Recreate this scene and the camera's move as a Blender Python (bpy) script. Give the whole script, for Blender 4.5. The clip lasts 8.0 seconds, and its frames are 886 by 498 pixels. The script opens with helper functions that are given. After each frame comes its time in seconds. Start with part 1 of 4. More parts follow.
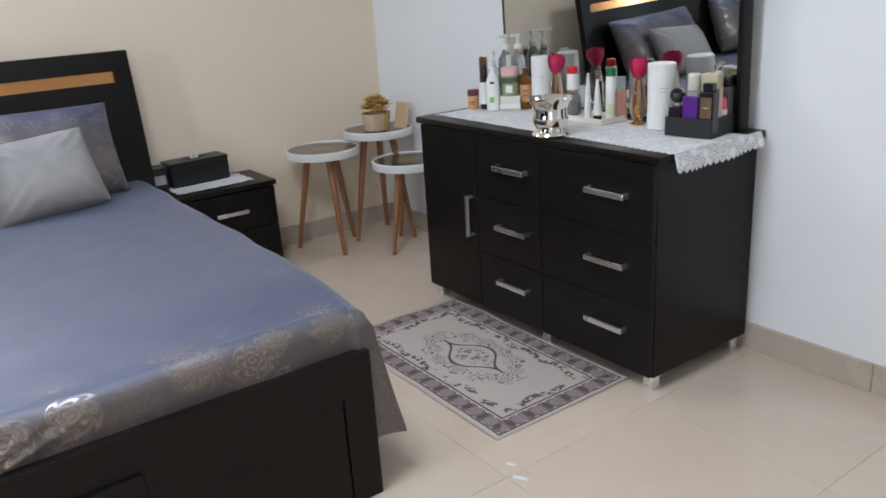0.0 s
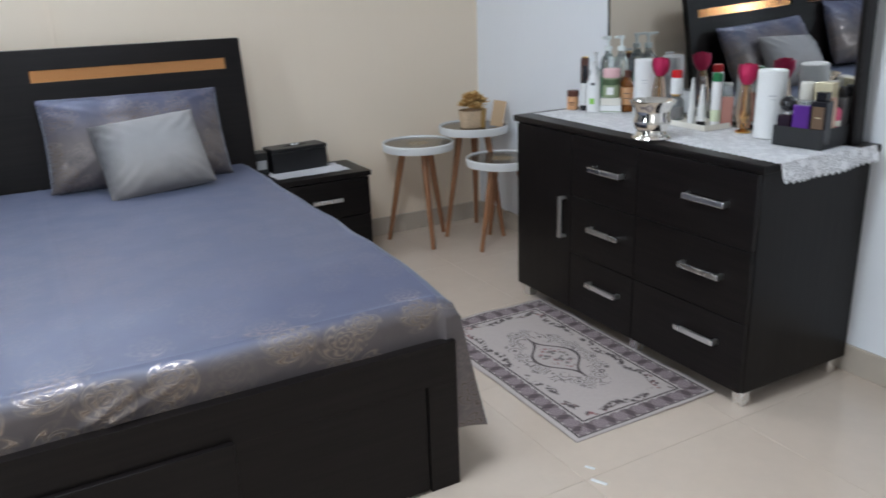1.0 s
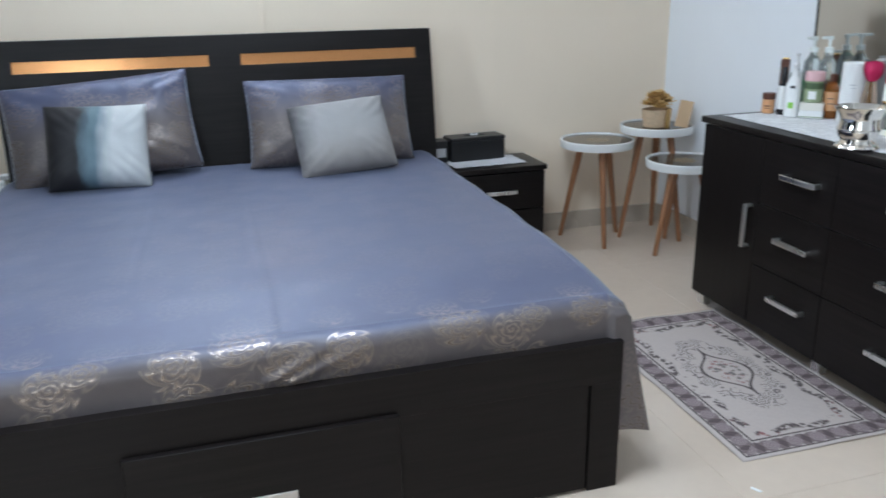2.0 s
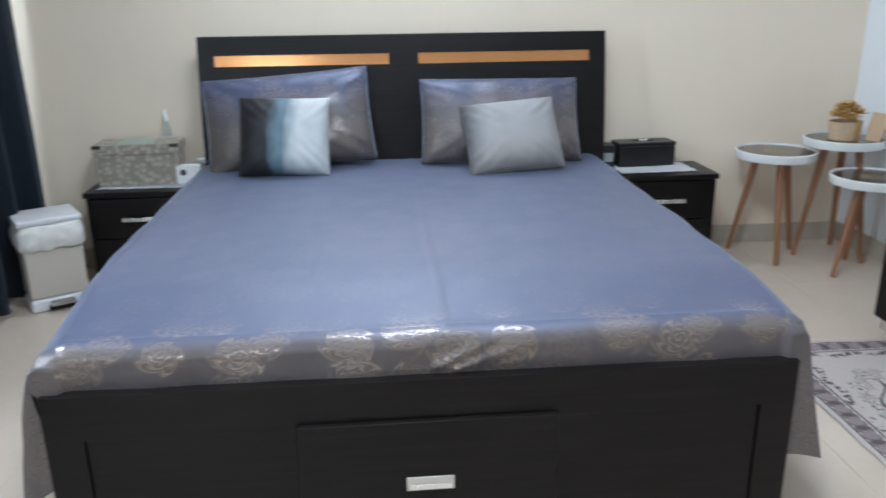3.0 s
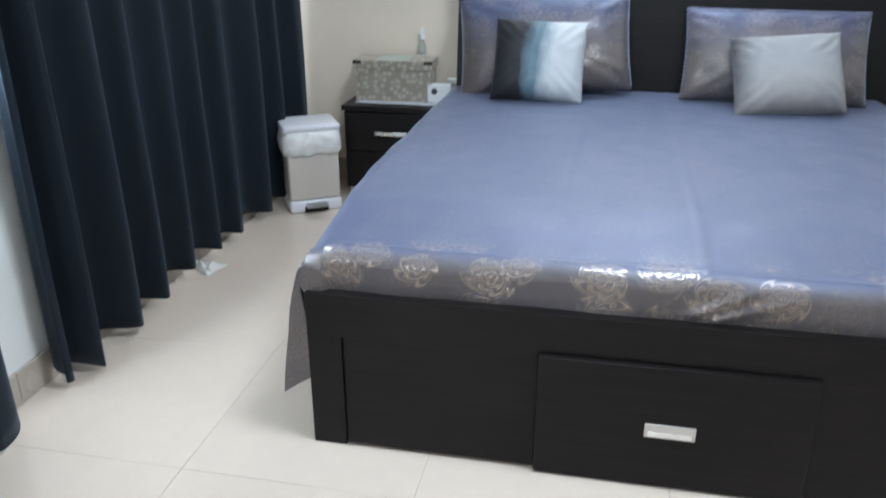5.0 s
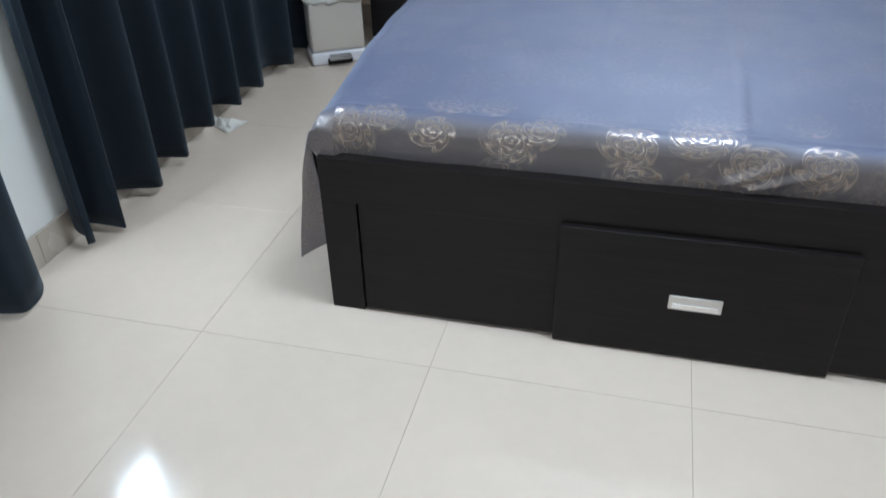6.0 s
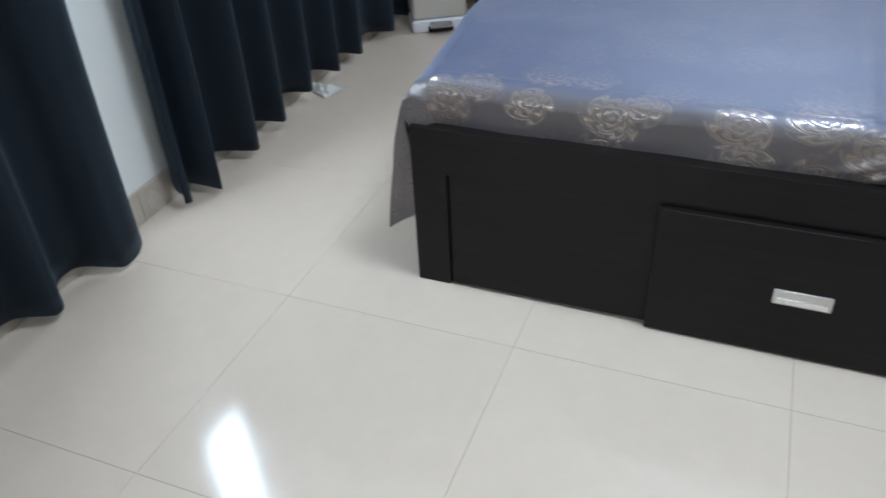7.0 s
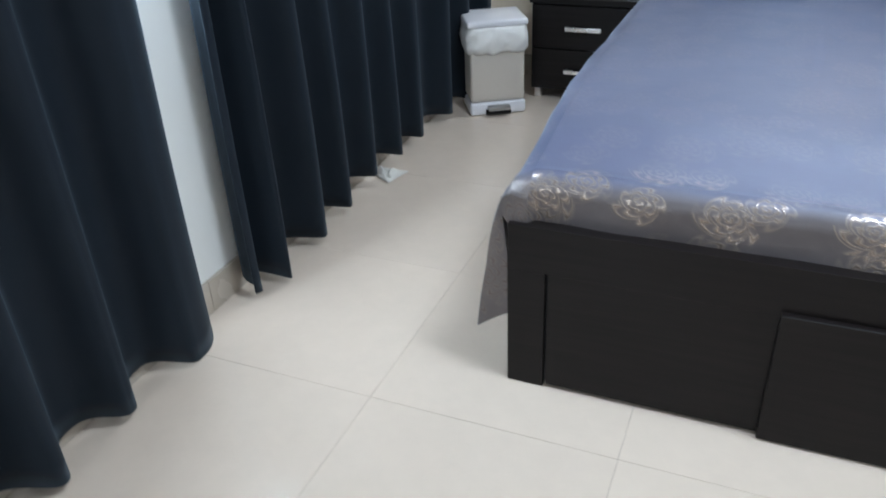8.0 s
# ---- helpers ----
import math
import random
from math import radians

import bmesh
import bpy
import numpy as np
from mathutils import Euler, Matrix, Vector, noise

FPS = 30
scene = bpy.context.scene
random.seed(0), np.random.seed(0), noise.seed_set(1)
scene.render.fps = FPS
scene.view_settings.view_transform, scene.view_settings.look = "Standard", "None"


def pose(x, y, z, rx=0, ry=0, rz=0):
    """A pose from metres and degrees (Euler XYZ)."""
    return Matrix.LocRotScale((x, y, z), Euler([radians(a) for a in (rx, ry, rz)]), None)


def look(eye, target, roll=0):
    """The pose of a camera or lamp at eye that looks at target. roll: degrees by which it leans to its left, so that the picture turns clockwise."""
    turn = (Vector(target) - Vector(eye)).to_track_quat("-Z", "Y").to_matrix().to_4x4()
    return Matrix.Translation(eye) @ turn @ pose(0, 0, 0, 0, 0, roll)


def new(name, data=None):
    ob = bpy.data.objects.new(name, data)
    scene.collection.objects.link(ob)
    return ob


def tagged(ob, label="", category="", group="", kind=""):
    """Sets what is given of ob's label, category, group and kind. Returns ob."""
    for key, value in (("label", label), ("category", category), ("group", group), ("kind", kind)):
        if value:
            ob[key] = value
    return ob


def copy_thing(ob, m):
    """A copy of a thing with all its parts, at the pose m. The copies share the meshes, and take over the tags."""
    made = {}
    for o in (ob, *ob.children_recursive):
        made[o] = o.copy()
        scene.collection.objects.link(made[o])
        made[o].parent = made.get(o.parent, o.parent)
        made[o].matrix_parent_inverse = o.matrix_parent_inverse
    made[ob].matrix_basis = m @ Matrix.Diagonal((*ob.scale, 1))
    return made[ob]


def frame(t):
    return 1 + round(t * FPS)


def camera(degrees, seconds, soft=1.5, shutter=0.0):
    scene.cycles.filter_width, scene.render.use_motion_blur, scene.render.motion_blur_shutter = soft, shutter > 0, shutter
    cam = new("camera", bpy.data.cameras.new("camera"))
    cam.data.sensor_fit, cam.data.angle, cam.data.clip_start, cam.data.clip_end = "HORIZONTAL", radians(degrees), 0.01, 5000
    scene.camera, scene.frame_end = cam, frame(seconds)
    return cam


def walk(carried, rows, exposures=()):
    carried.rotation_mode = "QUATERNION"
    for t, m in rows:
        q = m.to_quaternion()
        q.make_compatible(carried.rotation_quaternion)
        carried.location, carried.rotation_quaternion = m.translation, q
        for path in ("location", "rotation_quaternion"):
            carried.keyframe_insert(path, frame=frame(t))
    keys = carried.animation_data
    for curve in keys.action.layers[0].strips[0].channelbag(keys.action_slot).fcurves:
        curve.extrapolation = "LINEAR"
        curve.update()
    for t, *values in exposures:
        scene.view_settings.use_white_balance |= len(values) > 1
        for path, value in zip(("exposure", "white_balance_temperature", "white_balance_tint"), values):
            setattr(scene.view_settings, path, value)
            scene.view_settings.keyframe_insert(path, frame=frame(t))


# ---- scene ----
cam = camera(58.6, 8.0, soft=1.6, shutter=0.5)
PATH = [
    (0, (0.912, -1.66, 1.34), (2.0, -0.109, 0.699), -3.7),
    (0.5, (0.917, -1.668, 1.331), (1.938, -0.07, 0.694), -3.3),
    (1, (0.883, -1.661, 1.322), (1.794, 0.005, 0.696), -2.0),
    (1.5, (0.859, -1.656, 1.313), (1.584, 0.101, 0.691), -1.1),
    (1.7, (0.860, -1.659, 1.314), (1.499, 0.127, 0.691), -1.1),
    (2.8, (0.803, -1.685, 1.312), (1.053, 0.201, 0.695), -0.8),
    (3, (0.795, -1.689, 1.31), (0.955, 0.208, 0.696), -0.7),
    (3.5, (0.757, -1.685, 1.308), (0.717, 0.214, 0.683), -0.6),
    (4, (0.717, -1.693, 1.308), (0.557, 0.201, 0.684), -0.3),
    (4.2, (0.702, -1.685, 1.31), (0.487, 0.201, 0.68), -0.1),
    (5.3, (0.686, -1.618, 1.278), (0.285, 0.139, 0.411), -0.3),
    (5.5, (0.699, -1.59, 1.279), (0.284, 0.124, 0.336), -0.5),
    (6, (0.713, -1.538, 1.277), (0.284, 0.073, 0.172), -1.4),
    (6.5, (0.725, -1.5, 1.266), (0.266, 0.064, 0.106), -2.1),
    (7, (0.707, -1.491, 1.254), (0.066, 0.01, 0.099), -3.0),
    (7.5, (0.615, -1.474, 1.259), (-0.079, 0.055, 0.173), -2.7),
    (8, (0.487, -1.455, 1.278), (-0.212, 0.121, 0.266), -2.8),
]
walk(cam, [(t, look(eye, target, roll)) for t, eye, target, roll in PATH],
     exposures=[(0.0, 0.12, 6550, 11), (1.0, 0.1, 6250, 10), (1.5, 0.2, 6000, 8), (3.0, 0.46, 5950, 6), (4.2, 0.66, 5900, 6), (5.5, 0.48, 5900, 6), (6.0, 0.34, 5850, 5), (7.0, 0.2, 5850, 5), (7.5, 0.2, 5850, 5), (8.0, 0.42, 5900, 6)])

# ---- world and lights ----
world = bpy.data.worlds.new("sky")
scene.world = world
world.use_nodes = True
wn = world.node_tree.nodes
sky = wn.new("ShaderNodeTexSky")
sky.sky_type, sky.sun_disc = "NISHITA", False
sky.sun_elevation, sky.sun_rotation = radians(40), radians(250)
world.node_tree.links.new(sky.outputs["Color"], wn["Background"].inputs["Color"])
wn["Background"].inputs["Strength"].default_value = 0.12


def lamp(name, m, power, colour, sx, sy):
    data = bpy.data.lights.new(name, "AREA")
    data.shape, data.size, data.size_y, data.energy, data.color = "RECTANGLE", sx, sy, power, colour
    ob = new(name, data)
    ob.matrix_world = m
    return ob


sun_data = bpy.data.lights.new("sun", "SUN")
sun_data.energy, sun_data.angle, sun_data.color = 1.0, radians(10), (1, 0.95, 0.88)
sun = new("sun", sun_data)
sun.matrix_world = look((-4, -3, 5), (0, 0, 0))

# room box
XW, XE, YN, YS, ZC = -0.897, 3.312, 2.29, -3.6, 2.75

# daylight in the curtained window; balcony, tube and ceiling lamps are added, unseen
window_light = lamp("window_light", look((XW - 0.05, 0.6, 1.62), (3, 0.6, 1.3)), 240, (0.80, 0.90, 1.0), 2.2, 1.24)
balcony_fill = lamp("balcony_fill", look((-0.37, YS - 0.05, 1.28), (0.1, 0, 1.0)), 18, (0.86, 0.93, 1.0), 0.76, 2.3)
tube_fill = lamp("tube_fill", look((0.85, YN - 0.13, 2.28), (0.85, 0.3, 0.4)), 7, (0.78, 0.87, 1.0), 1.15, 0.06)
# added ceiling fill, placed to balance bed, walls and floor
ceiling_fill = lamp("ceiling_fill", look((1.1, -0.2, ZC - 0.09), (1.1, -0.2, 0)), 38, (0.84, 0.92, 1.0), 0.62, 0.62)


# ---- materials ----
class Nodes:
    """Short hand for a material's nodes."""

    def __init__(self, name):
        self.m = bpy.data.materials.new(name)
        self.m.use_nodes = True
        self.t = self.m.node_tree
        self.b = self.t.nodes["Principled BSDF"]
        self.tc = self.t.nodes.new("ShaderNodeTexCoord")

    def set(self, key, v):
        s = self.b.inputs[key]
        if hasattr(v, "is_linked"):
            self.t.links.new(v, s)
        elif isinstance(v, tuple):
            s.default_value = (*v, 1)
        else:
            s.default_value = v
        return self

    def put(self, node, i, v):
        if hasattr(v, "is_linked"):
            self.t.links.new(v, node.inputs[i])
        elif isinstance(v, tuple) and len(node.inputs[i].default_value) == 4:
            node.inputs[i].default_value = (*v, 1)
        else:
            node.inputs[i].default_value = v

    def math(self, op, a, b=None, c=None):
        n = self.t.nodes.new("ShaderNodeMath")
        n.operation = op
        for i, v in enumerate((a, b, c)):
            if v is not None:
                self.put(n, i, v)
        return n.outputs[0]

    def xyz(self, kind="Object"):
        n = self.t.nodes.new("ShaderNodeSeparateXYZ")
        self.t.links.new(self.tc.outputs[kind], n.inputs[0])
        return n.outputs

    def scaled(self, s, kind="Object"):
        n = self.t.nodes.new("ShaderNodeMapping")
        self.t.links.new(self.tc.outputs[kind], n.inputs["Vector"])
        n.inputs["Scale"].default_value = s if isinstance(s, tuple) else (s, s, s)
        return n.outputs[0]

    def noise(self, scale, detail=4.0, vec=None, rough=0.55):
        n = self.t.nodes.new("ShaderNodeTexNoise")
        self.t.links.new(vec if vec is not None else self.tc.outputs["Object"], n.inputs["Vector"])
        n.inputs["Scale"].default_value, n.inputs["Detail"].default_value, n.inputs["Roughness"].default_value = scale, detail, rough
        return n.outputs["Fac"]

    def voronoi(self, scale, vec=None, feature="F1"):
        n = self.t.nodes.new("ShaderNodeTexVoronoi")
        n.feature = feature
        self.t.links.new(vec if vec is not None else self.tc.outputs["Object"], n.inputs["Vector"])
        n.inputs["Scale"].default_value = scale
        return n

    def span(self, v, a, b, lo=0.0, hi=1.0, smooth=False):
        n = self.t.nodes.new("ShaderNodeMapRange")
        if smooth:
            n.interpolation_type = "SMOOTHSTEP"
        for i, q in enumerate((v, a, b, lo, hi)):
            self.put(n, i, q)
        return n.outputs[0]

    def mix(self, f, a, b):
        n = self.t.nodes.new("ShaderNodeMix")
        n.data_type = "RGBA"
        self.put(n, 0, f), self.put(n, 6, a), self.put(n, 7, b)
        return n.outputs[2]

    def bump(self, h, strength=0.2, distance=0.002):
        n = self.t.nodes.new("ShaderNodeBump")
        n.inputs["Strength"].default_value, n.inputs["Distance"].default_value = strength, distance
        self.t.links.new(h, n.inputs["Height"])
        self.t.links.new(n.outputs[0], self.b.inputs["Normal"])
        return self

    def random(self):
        return self.t.nodes.new("ShaderNodeObjectInfo").outputs["Random"]


def plain(name, col, rough=0.5, metal=0.0, var=0.12, scale=6.0, bump=0.08, fine=120.0, **more):
    """A surface with two scales of variation in colour, gloss and relief."""
    n = Nodes(name)
    big = n.noise(scale)
    small = n.noise(fine, 2)
    dark = tuple(c * (1 - var) for c in col)
    light = tuple(min(1, c * (1 + var)) for c in col)
    n.set("Base Color", n.mix(n.math("MULTIPLY_ADD", small, 0.4, n.math("MULTIPLY", big, 0.6)), dark, light))
    n.set("Roughness", n.span(big, 0.3, 0.7, max(0.02, rough * 0.85), min(1, rough * 1.15)))
    n.set("Metallic", metal)
    if bump:
        n.bump(small, bump, 0.001)
    for k, v in more.items():
        n.set(k.replace("_", " "), v)
    return n.m


def dark_wood(name, along, col=(0.0074, 0.0056, 0.0053), rough=0.36):
    """Wenge foil: near black with faint streaks along one axis."""
    n = Nodes(name)
    s = [70.0, 70.0, 70.0]
    s["xyz".index(along)] = 3.0
    grain = n.noise(1.0, 5, n.scaled(tuple(s)))
    big = n.noise(3.0)
    n.set("Base Color", n.mix(n.span(grain, 0.35, 0.7), tuple(c * 0.75 for c in col), tuple(c * 1.45 for c in col)))
    n.set("Roughness", n.span(big, 0.3, 0.7, rough * 0.85, rough * 1.25))
    n.set("Specular IOR Level", 0.21)
    n.bump(grain, 0.12, 0.0006)
    return n.m


def wall_paint(name, col):
    n = Nodes(name)
    big, small = n.noise(1.3), n.noise(180, 3)
    streak = n.noise(1.0, 3, n.scaled((22.0, 22.0, 0.7)))
    f = n.math("MULTIPLY_ADD", streak, 0.2, n.math("MULTIPLY", big, 0.8))
    n.set("Base Color", n.mix(f, tuple(c * 0.95 for c in col), tuple(c * 1.04 for c in col)))
    n.set("Roughness", 0.55)
    n.bump(small, 0.12, 0.0008)
    return n.m


CREAM = wall_paint("cream_wall_paint", (0.86, 0.735, 0.585))
WHITE = wall_paint("white_wall_paint", (0.86, 0.88, 0.91))
OFFWHITE = wall_paint("off_white_wall_paint", (0.88, 0.87, 0.83))
CEIL = wall_paint("ceiling_paint", (0.80, 0.80, 0.79))
WOOD_X, WOOD_Y, WOOD_Z = dark_wood("wenge_along", "x"), dark_wood("wenge_deep", "y"), dark_wood("wenge_upright", "z")
# near-black that puts the shade inside gaps and slots into the colour
GAP = plain("gap_shade", (0.004, 0.003, 0.003), 0.8)
CHROME = plain("brushed_chrome", (0.86, 0.86, 0.86), 0.28, 1.0, 0.05)
SILVER = plain("polished_silver", (0.85, 0.82, 0.77), 0.07, 1.0, 0.04, bump=0.02)
STEEL_PLATE = plain("satin_nickel", (0.62, 0.58, 0.54), 0.38, 0.6, 0.05)
GREY_PLASTIC = plain("grey_plastic", (0.42, 0.42, 0.43), 0.4)


def tile_material(name, col, rough):
    n = Nodes(name)
    r = n.random()
    cloud = n.noise(3.5, 5)
    vein = n.noise(14, 6, rough=0.7)
    f = n.math("MULTIPLY_ADD", vein, 0.45, n.math("MULTIPLY_ADD", cloud, 0.4, n.math("MULTIPLY", r, 0.15)))
    n.set("Base Color", n.mix(f, tuple(c * 0.88 for c in col), tuple(c * 1.1 for c in col)))
    n.set("Roughness", n.span(cloud, 0.3, 0.7, rough * 0.8, rough * 1.3))
    n.bump(n.noise(5, 2), 0.03, 0.002)
    return n.m


TILE = tile_material("polished_cream_tile", (0.63, 0.525, 0.428), 0.12)
SKIRTING = tile_material("cream_skirting_tile", (0.50, 0.435, 0.36), 0.25)
GROUT = plain("brown_grout", (0.27, 0.215, 0.17), 0.9)


# ---- building helpers ----
def box(bm, x0, x1, y0, y1, z0, z1, bev=0.003, seg=2):
    r = bmesh.ops.create_cube(bm, size=1)
    vs = r["verts"]
    for v in vs:
        v.co = Vector((x0 + (v.co.x + 0.5) * (x1 - x0), y0 + (v.co.y + 0.5) * (y1 - y0), z0 + (v.co.z + 0.5) * (z1 - z0)))
    if bev:
        es = {e for v in vs for e in v.link_edges}
        bmesh.ops.bevel(bm, geom=list(es), offset=bev, segments=seg, affect="EDGES", profile=0.5)
    return bm


def lathe(bm, prof, cx=0.0, cy=0.0, n=28, squash=1.0):
    """A turned body; prof: (radius, height) from the bottom up."""
    rings = []
    for r, z in prof:
        rings.append([bm.verts.new((cx + max(r, 1e-4) * math.cos(a), cy + squash * max(r, 1e-4) * math.sin(a), z))
                      for a in (2 * math.pi * i / n for i in range(n))])
    for a, b in zip(rings, rings[1:]):
        for i in range(n):
            bm.faces.new((a[i], a[(i + 1) % n], b[(i + 1) % n], b[i]))
    bm.faces.new(rings[0][::-1]), bm.faces.new(rings[-1])
    return bm


def rod(bm, p, q, r0, r1=None, n=20):
    p, q = Vector(p), Vector(q)
    r1 = r0 if r1 is None else r1
    turn = (q - p).to_track_quat("Z", "Y")
    ends = []
    for c, r in ((p, r0), (q, r1)):
        ends.append([bm.verts.new(c + turn @ Vector((r * math.cos(a), r * math.sin(a), 0))) for a in (2 * math.pi * i / n for i in range(n))])
    for i in range(n):
        bm.faces.new((ends[0][i], ends[0][(i + 1) % n], ends[1][(i + 1) % n], ends[1][i]))
    bm.faces.new(ends[0][::-1]), bm.faces.new(ends[1])
    return bm


def sheet_grid(bm, nu, nv, f):
    """A surface f(u, v) on a grid of nu by nv squares."""
    g = [[bm.verts.new(f(i / nu, j / nv)) for j in range(nv + 1)] for i in range(nu + 1)]
    for i in range(nu):
        for j in range(nv):
            bm.faces.new((g[i][j], g[i + 1][j], g[i + 1][j + 1], g[i][j + 1]))
    return bm


def mesh_of(name, bm, material, smooth=True, sharp=20):
    bmesh.ops.recalc_face_normals(bm, faces=bm.faces[:])
    me = bpy.data.meshes.new(name)
    bm.to_mesh(me)
    bm.free()
    me.materials.append(material)
    if smooth:
        me.shade_smooth()
        me.set_sharp_from_angle(angle=radians(sharp))
    return me


def part(name, bm, material, parent=None, label="", smooth=True, sharp=20):
    ob = new(name, mesh_of(name, bm, material, smooth, sharp))
    if parent is not None:
        ob.parent = parent
    if label:
        tagged(ob, label)
    return ob


def thing(name, label, category, at=(0, 0, 0), turn=0.0, group=""):
    ob = new(name)
    ob.matrix_basis = pose(*at, 0, 0, turn)
    return tagged(ob, label, category, group)


def B(*a, **k):
    return box(bmesh.new(), *a, **k)


def structure(name, bm, material, label, category):
    return tagged(part(name, bm, material, None, smooth=False), label, category, kind="structure")


# ---- room ----
floor = structure("floor", B(XW - 0.02, XE + 0.02, YS - 0.02, YN + 0.02, -0.12, -0.0015, bev=0), GROUT, "polished cream porcelain floor tiles with thin brown joints", "floor")
ceiling = structure("ceiling", B(XW - 0.2, XE + 0.2, YS - 0.2, YN + 0.2, ZC, ZC + 0.15, bev=0), CEIL, "plain white painted ceiling", "ceiling")
structure("wall_north", B(XW - 0.2, XE + 0.2, YN, YN + 0.2, -0.1, ZC, bev=0), CREAM, "cream painted wall behind the bed", "wall")
structure("wall_east", B(XE, XE + 0.2, YS, YN, -0.1, ZC, bev=0), WHITE, "white painted wall behind the dresser", "wall")
WIN = (-0.55, 1.75, 0.97, 2.25)      # curtained window: y0, y1, sill, head
BAL = (-0.80, 0.06, 0.06, 2.48)      # assumed glazed door, unseen behind the walk, for fill light: x0, x1, sill, head
bm = bmesh.new()
for y0, y1, z0, z1 in ((YS, WIN[0], -0.1, ZC),
                       (WIN[0], WIN[1], -0.1, WIN[2]), (WIN[0], WIN[1], WIN[3], ZC), (WIN[1], YN, -0.1, ZC)):
    box(bm, XW - 0.2, XW, y0, y1, z0, z1, bev=0)
structure("wall_west", bm, OFFWHITE, "white painted wall with a curtained window opening", "wall")
bm = bmesh.new()
for x0, x1, z0, z1 in ((XW - 0.2, BAL[0], -0.1, ZC), (BAL[0], BAL[1], -0.1, BAL[2]), (BAL[0], BAL[1], BAL[3], ZC), (BAL[1], XE + 0.2, -0.1, ZC)):
    box(bm, x0, x1, YS - 0.2, YS, z0, z1, bev=0)
structure("wall_south", bm, WHITE, "white painted wall with an assumed, unseen glazed door", "wall")

ALU = plain("white_window_frame", (0.75, 0.75, 0.74), 0.35)
glass = Nodes("window_glass")
glass.set("Transmission Weight", 1.0).set("Roughness", 0.02).set("IOR", 1.45)
GLASS = glass.m


def window(name, y0, y1, z0, z1, panes):
    w = tagged(new(name), "white framed window with clear glass", "window", kind="structure")
    bm = bmesh.new()
    x0, x1 = XW - 0.17, XW - 0.11
    for a in (z0, z1 - 0.05):
        box(bm, x0, x1, y0, y1, a, a + 0.05)
    for i in range(panes + 1):
        y = y0 + (y1 - y0 - 0.05) * i / panes
        box(bm, x0 + 0.002, x1 - 0.002, y, y + 0.05, z0 + 0.05, z1 - 0.05)
    part("window_frame", bm, ALU, w)
    for i in range(panes):
        a = y0 + (y1 - y0 - 0.05) * i / panes + 0.05
        p = part("pane", B(x0 + 0.025, x0 + 0.031, a, y0 + (y1 - y0 - 0.05) * (i + 1) / panes, z0 + 0.05, z1 - 0.05, bev=0), GLASS, w)
        p.visible_shadow = False
    return w


window("window_1", *WIN, 3)
# assumed door glazing round the balcony fill lamp, out of view
balcony = window("window_2", -BAL[1], -BAL[0], BAL[2], BAL[3], 1)
balcony.matrix_basis = Matrix.Translation((0, YS - XW, 0)) @ pose(0, 0, 0, 0, 0, 90)
structure("ground", B(-60, 60, -60, 60, -3.2, -3.0, bev=0), plain("dusty_ground", (0.3, 0.27, 0.22), 0.9), "plain ground outside the window", "ground")

# skirting tiles
H_SK = 0.10
bm = bmesh.new()
for i in range(7):
    a, b = XW + 0.6 * i, min(XW + 0.6 * (i + 1), XE)
    box(bm, a + 0.001, b - 0.001, YN - 0.012, YN, 0.0, H_SK, bev=0.0015, seg=1)
structure("baseboard_north", bm, SKIRTING, "cream tile skirting along the wall", "baseboard")
bm = bmesh.new()
for i in range(10):
    a, b = YS + 0.6 * i, min(YS + 0.6 * (i + 1), YN - 0.013)
    box(bm, XE - 0.012, XE, a + 0.001, b - 0.001, 0.0, H_SK, bev=0.0015, seg=1)
structure("baseboard_east", bm, SKIRTING, "cream tile skirting along the wall", "baseboard")
bm = bmesh.new()
for i in range(10):
    a, b = YS + 0.6 * i, min(YS + 0.6 * (i + 1), YN - 0.013)
    box(bm, XW, XW + 0.012, a + 0.001, b - 0.001, 0.0, H_SK, bev=0.0015, seg=1)
structure("baseboard_west", bm, SKIRTING, "cream tile skirting along the wall", "baseboard")
structure("wall_trunking", B(1.132, 1.146, YN - 0.006, YN, 0.6, ZC, bev=0.002), CREAM, "thin cream cable trunking running up the wall", "trunking")

# added tube and ceiling fill lights, both out of view, no such source known
emit = Nodes("fill_tube_emission")
emit.set("Base Color", (0.9, 0.95, 1.0)).set("Emission Color", (0.85, 0.92, 1.0)).set("Emission Strength", 70.0)
tl = thing("tube_light", "added white tube, an unseen fill light high on the wall", "lamp", (0.85, YN, 2.3))
part("body", B(-0.62, 0.62, -0.05, 0.0, -0.03, 0.03), ALU, tl)
part("tube", rod(bmesh.new(), (-0.58, -0.075, 0), (0.58, -0.075, 0), 0.014), emit.m, tl)
cl = thing("ceiling_light", "added round white base for the unseen ceiling fill light", "lamp", (1.1, -0.2, ZC))
part("base", lathe(bmesh.new(), [(0.42, -0.05), (0.45, -0.03), (0.45, 0.0)]), ALU, cl)

# ---- bed ----
W = 1.82
HF = 0.438


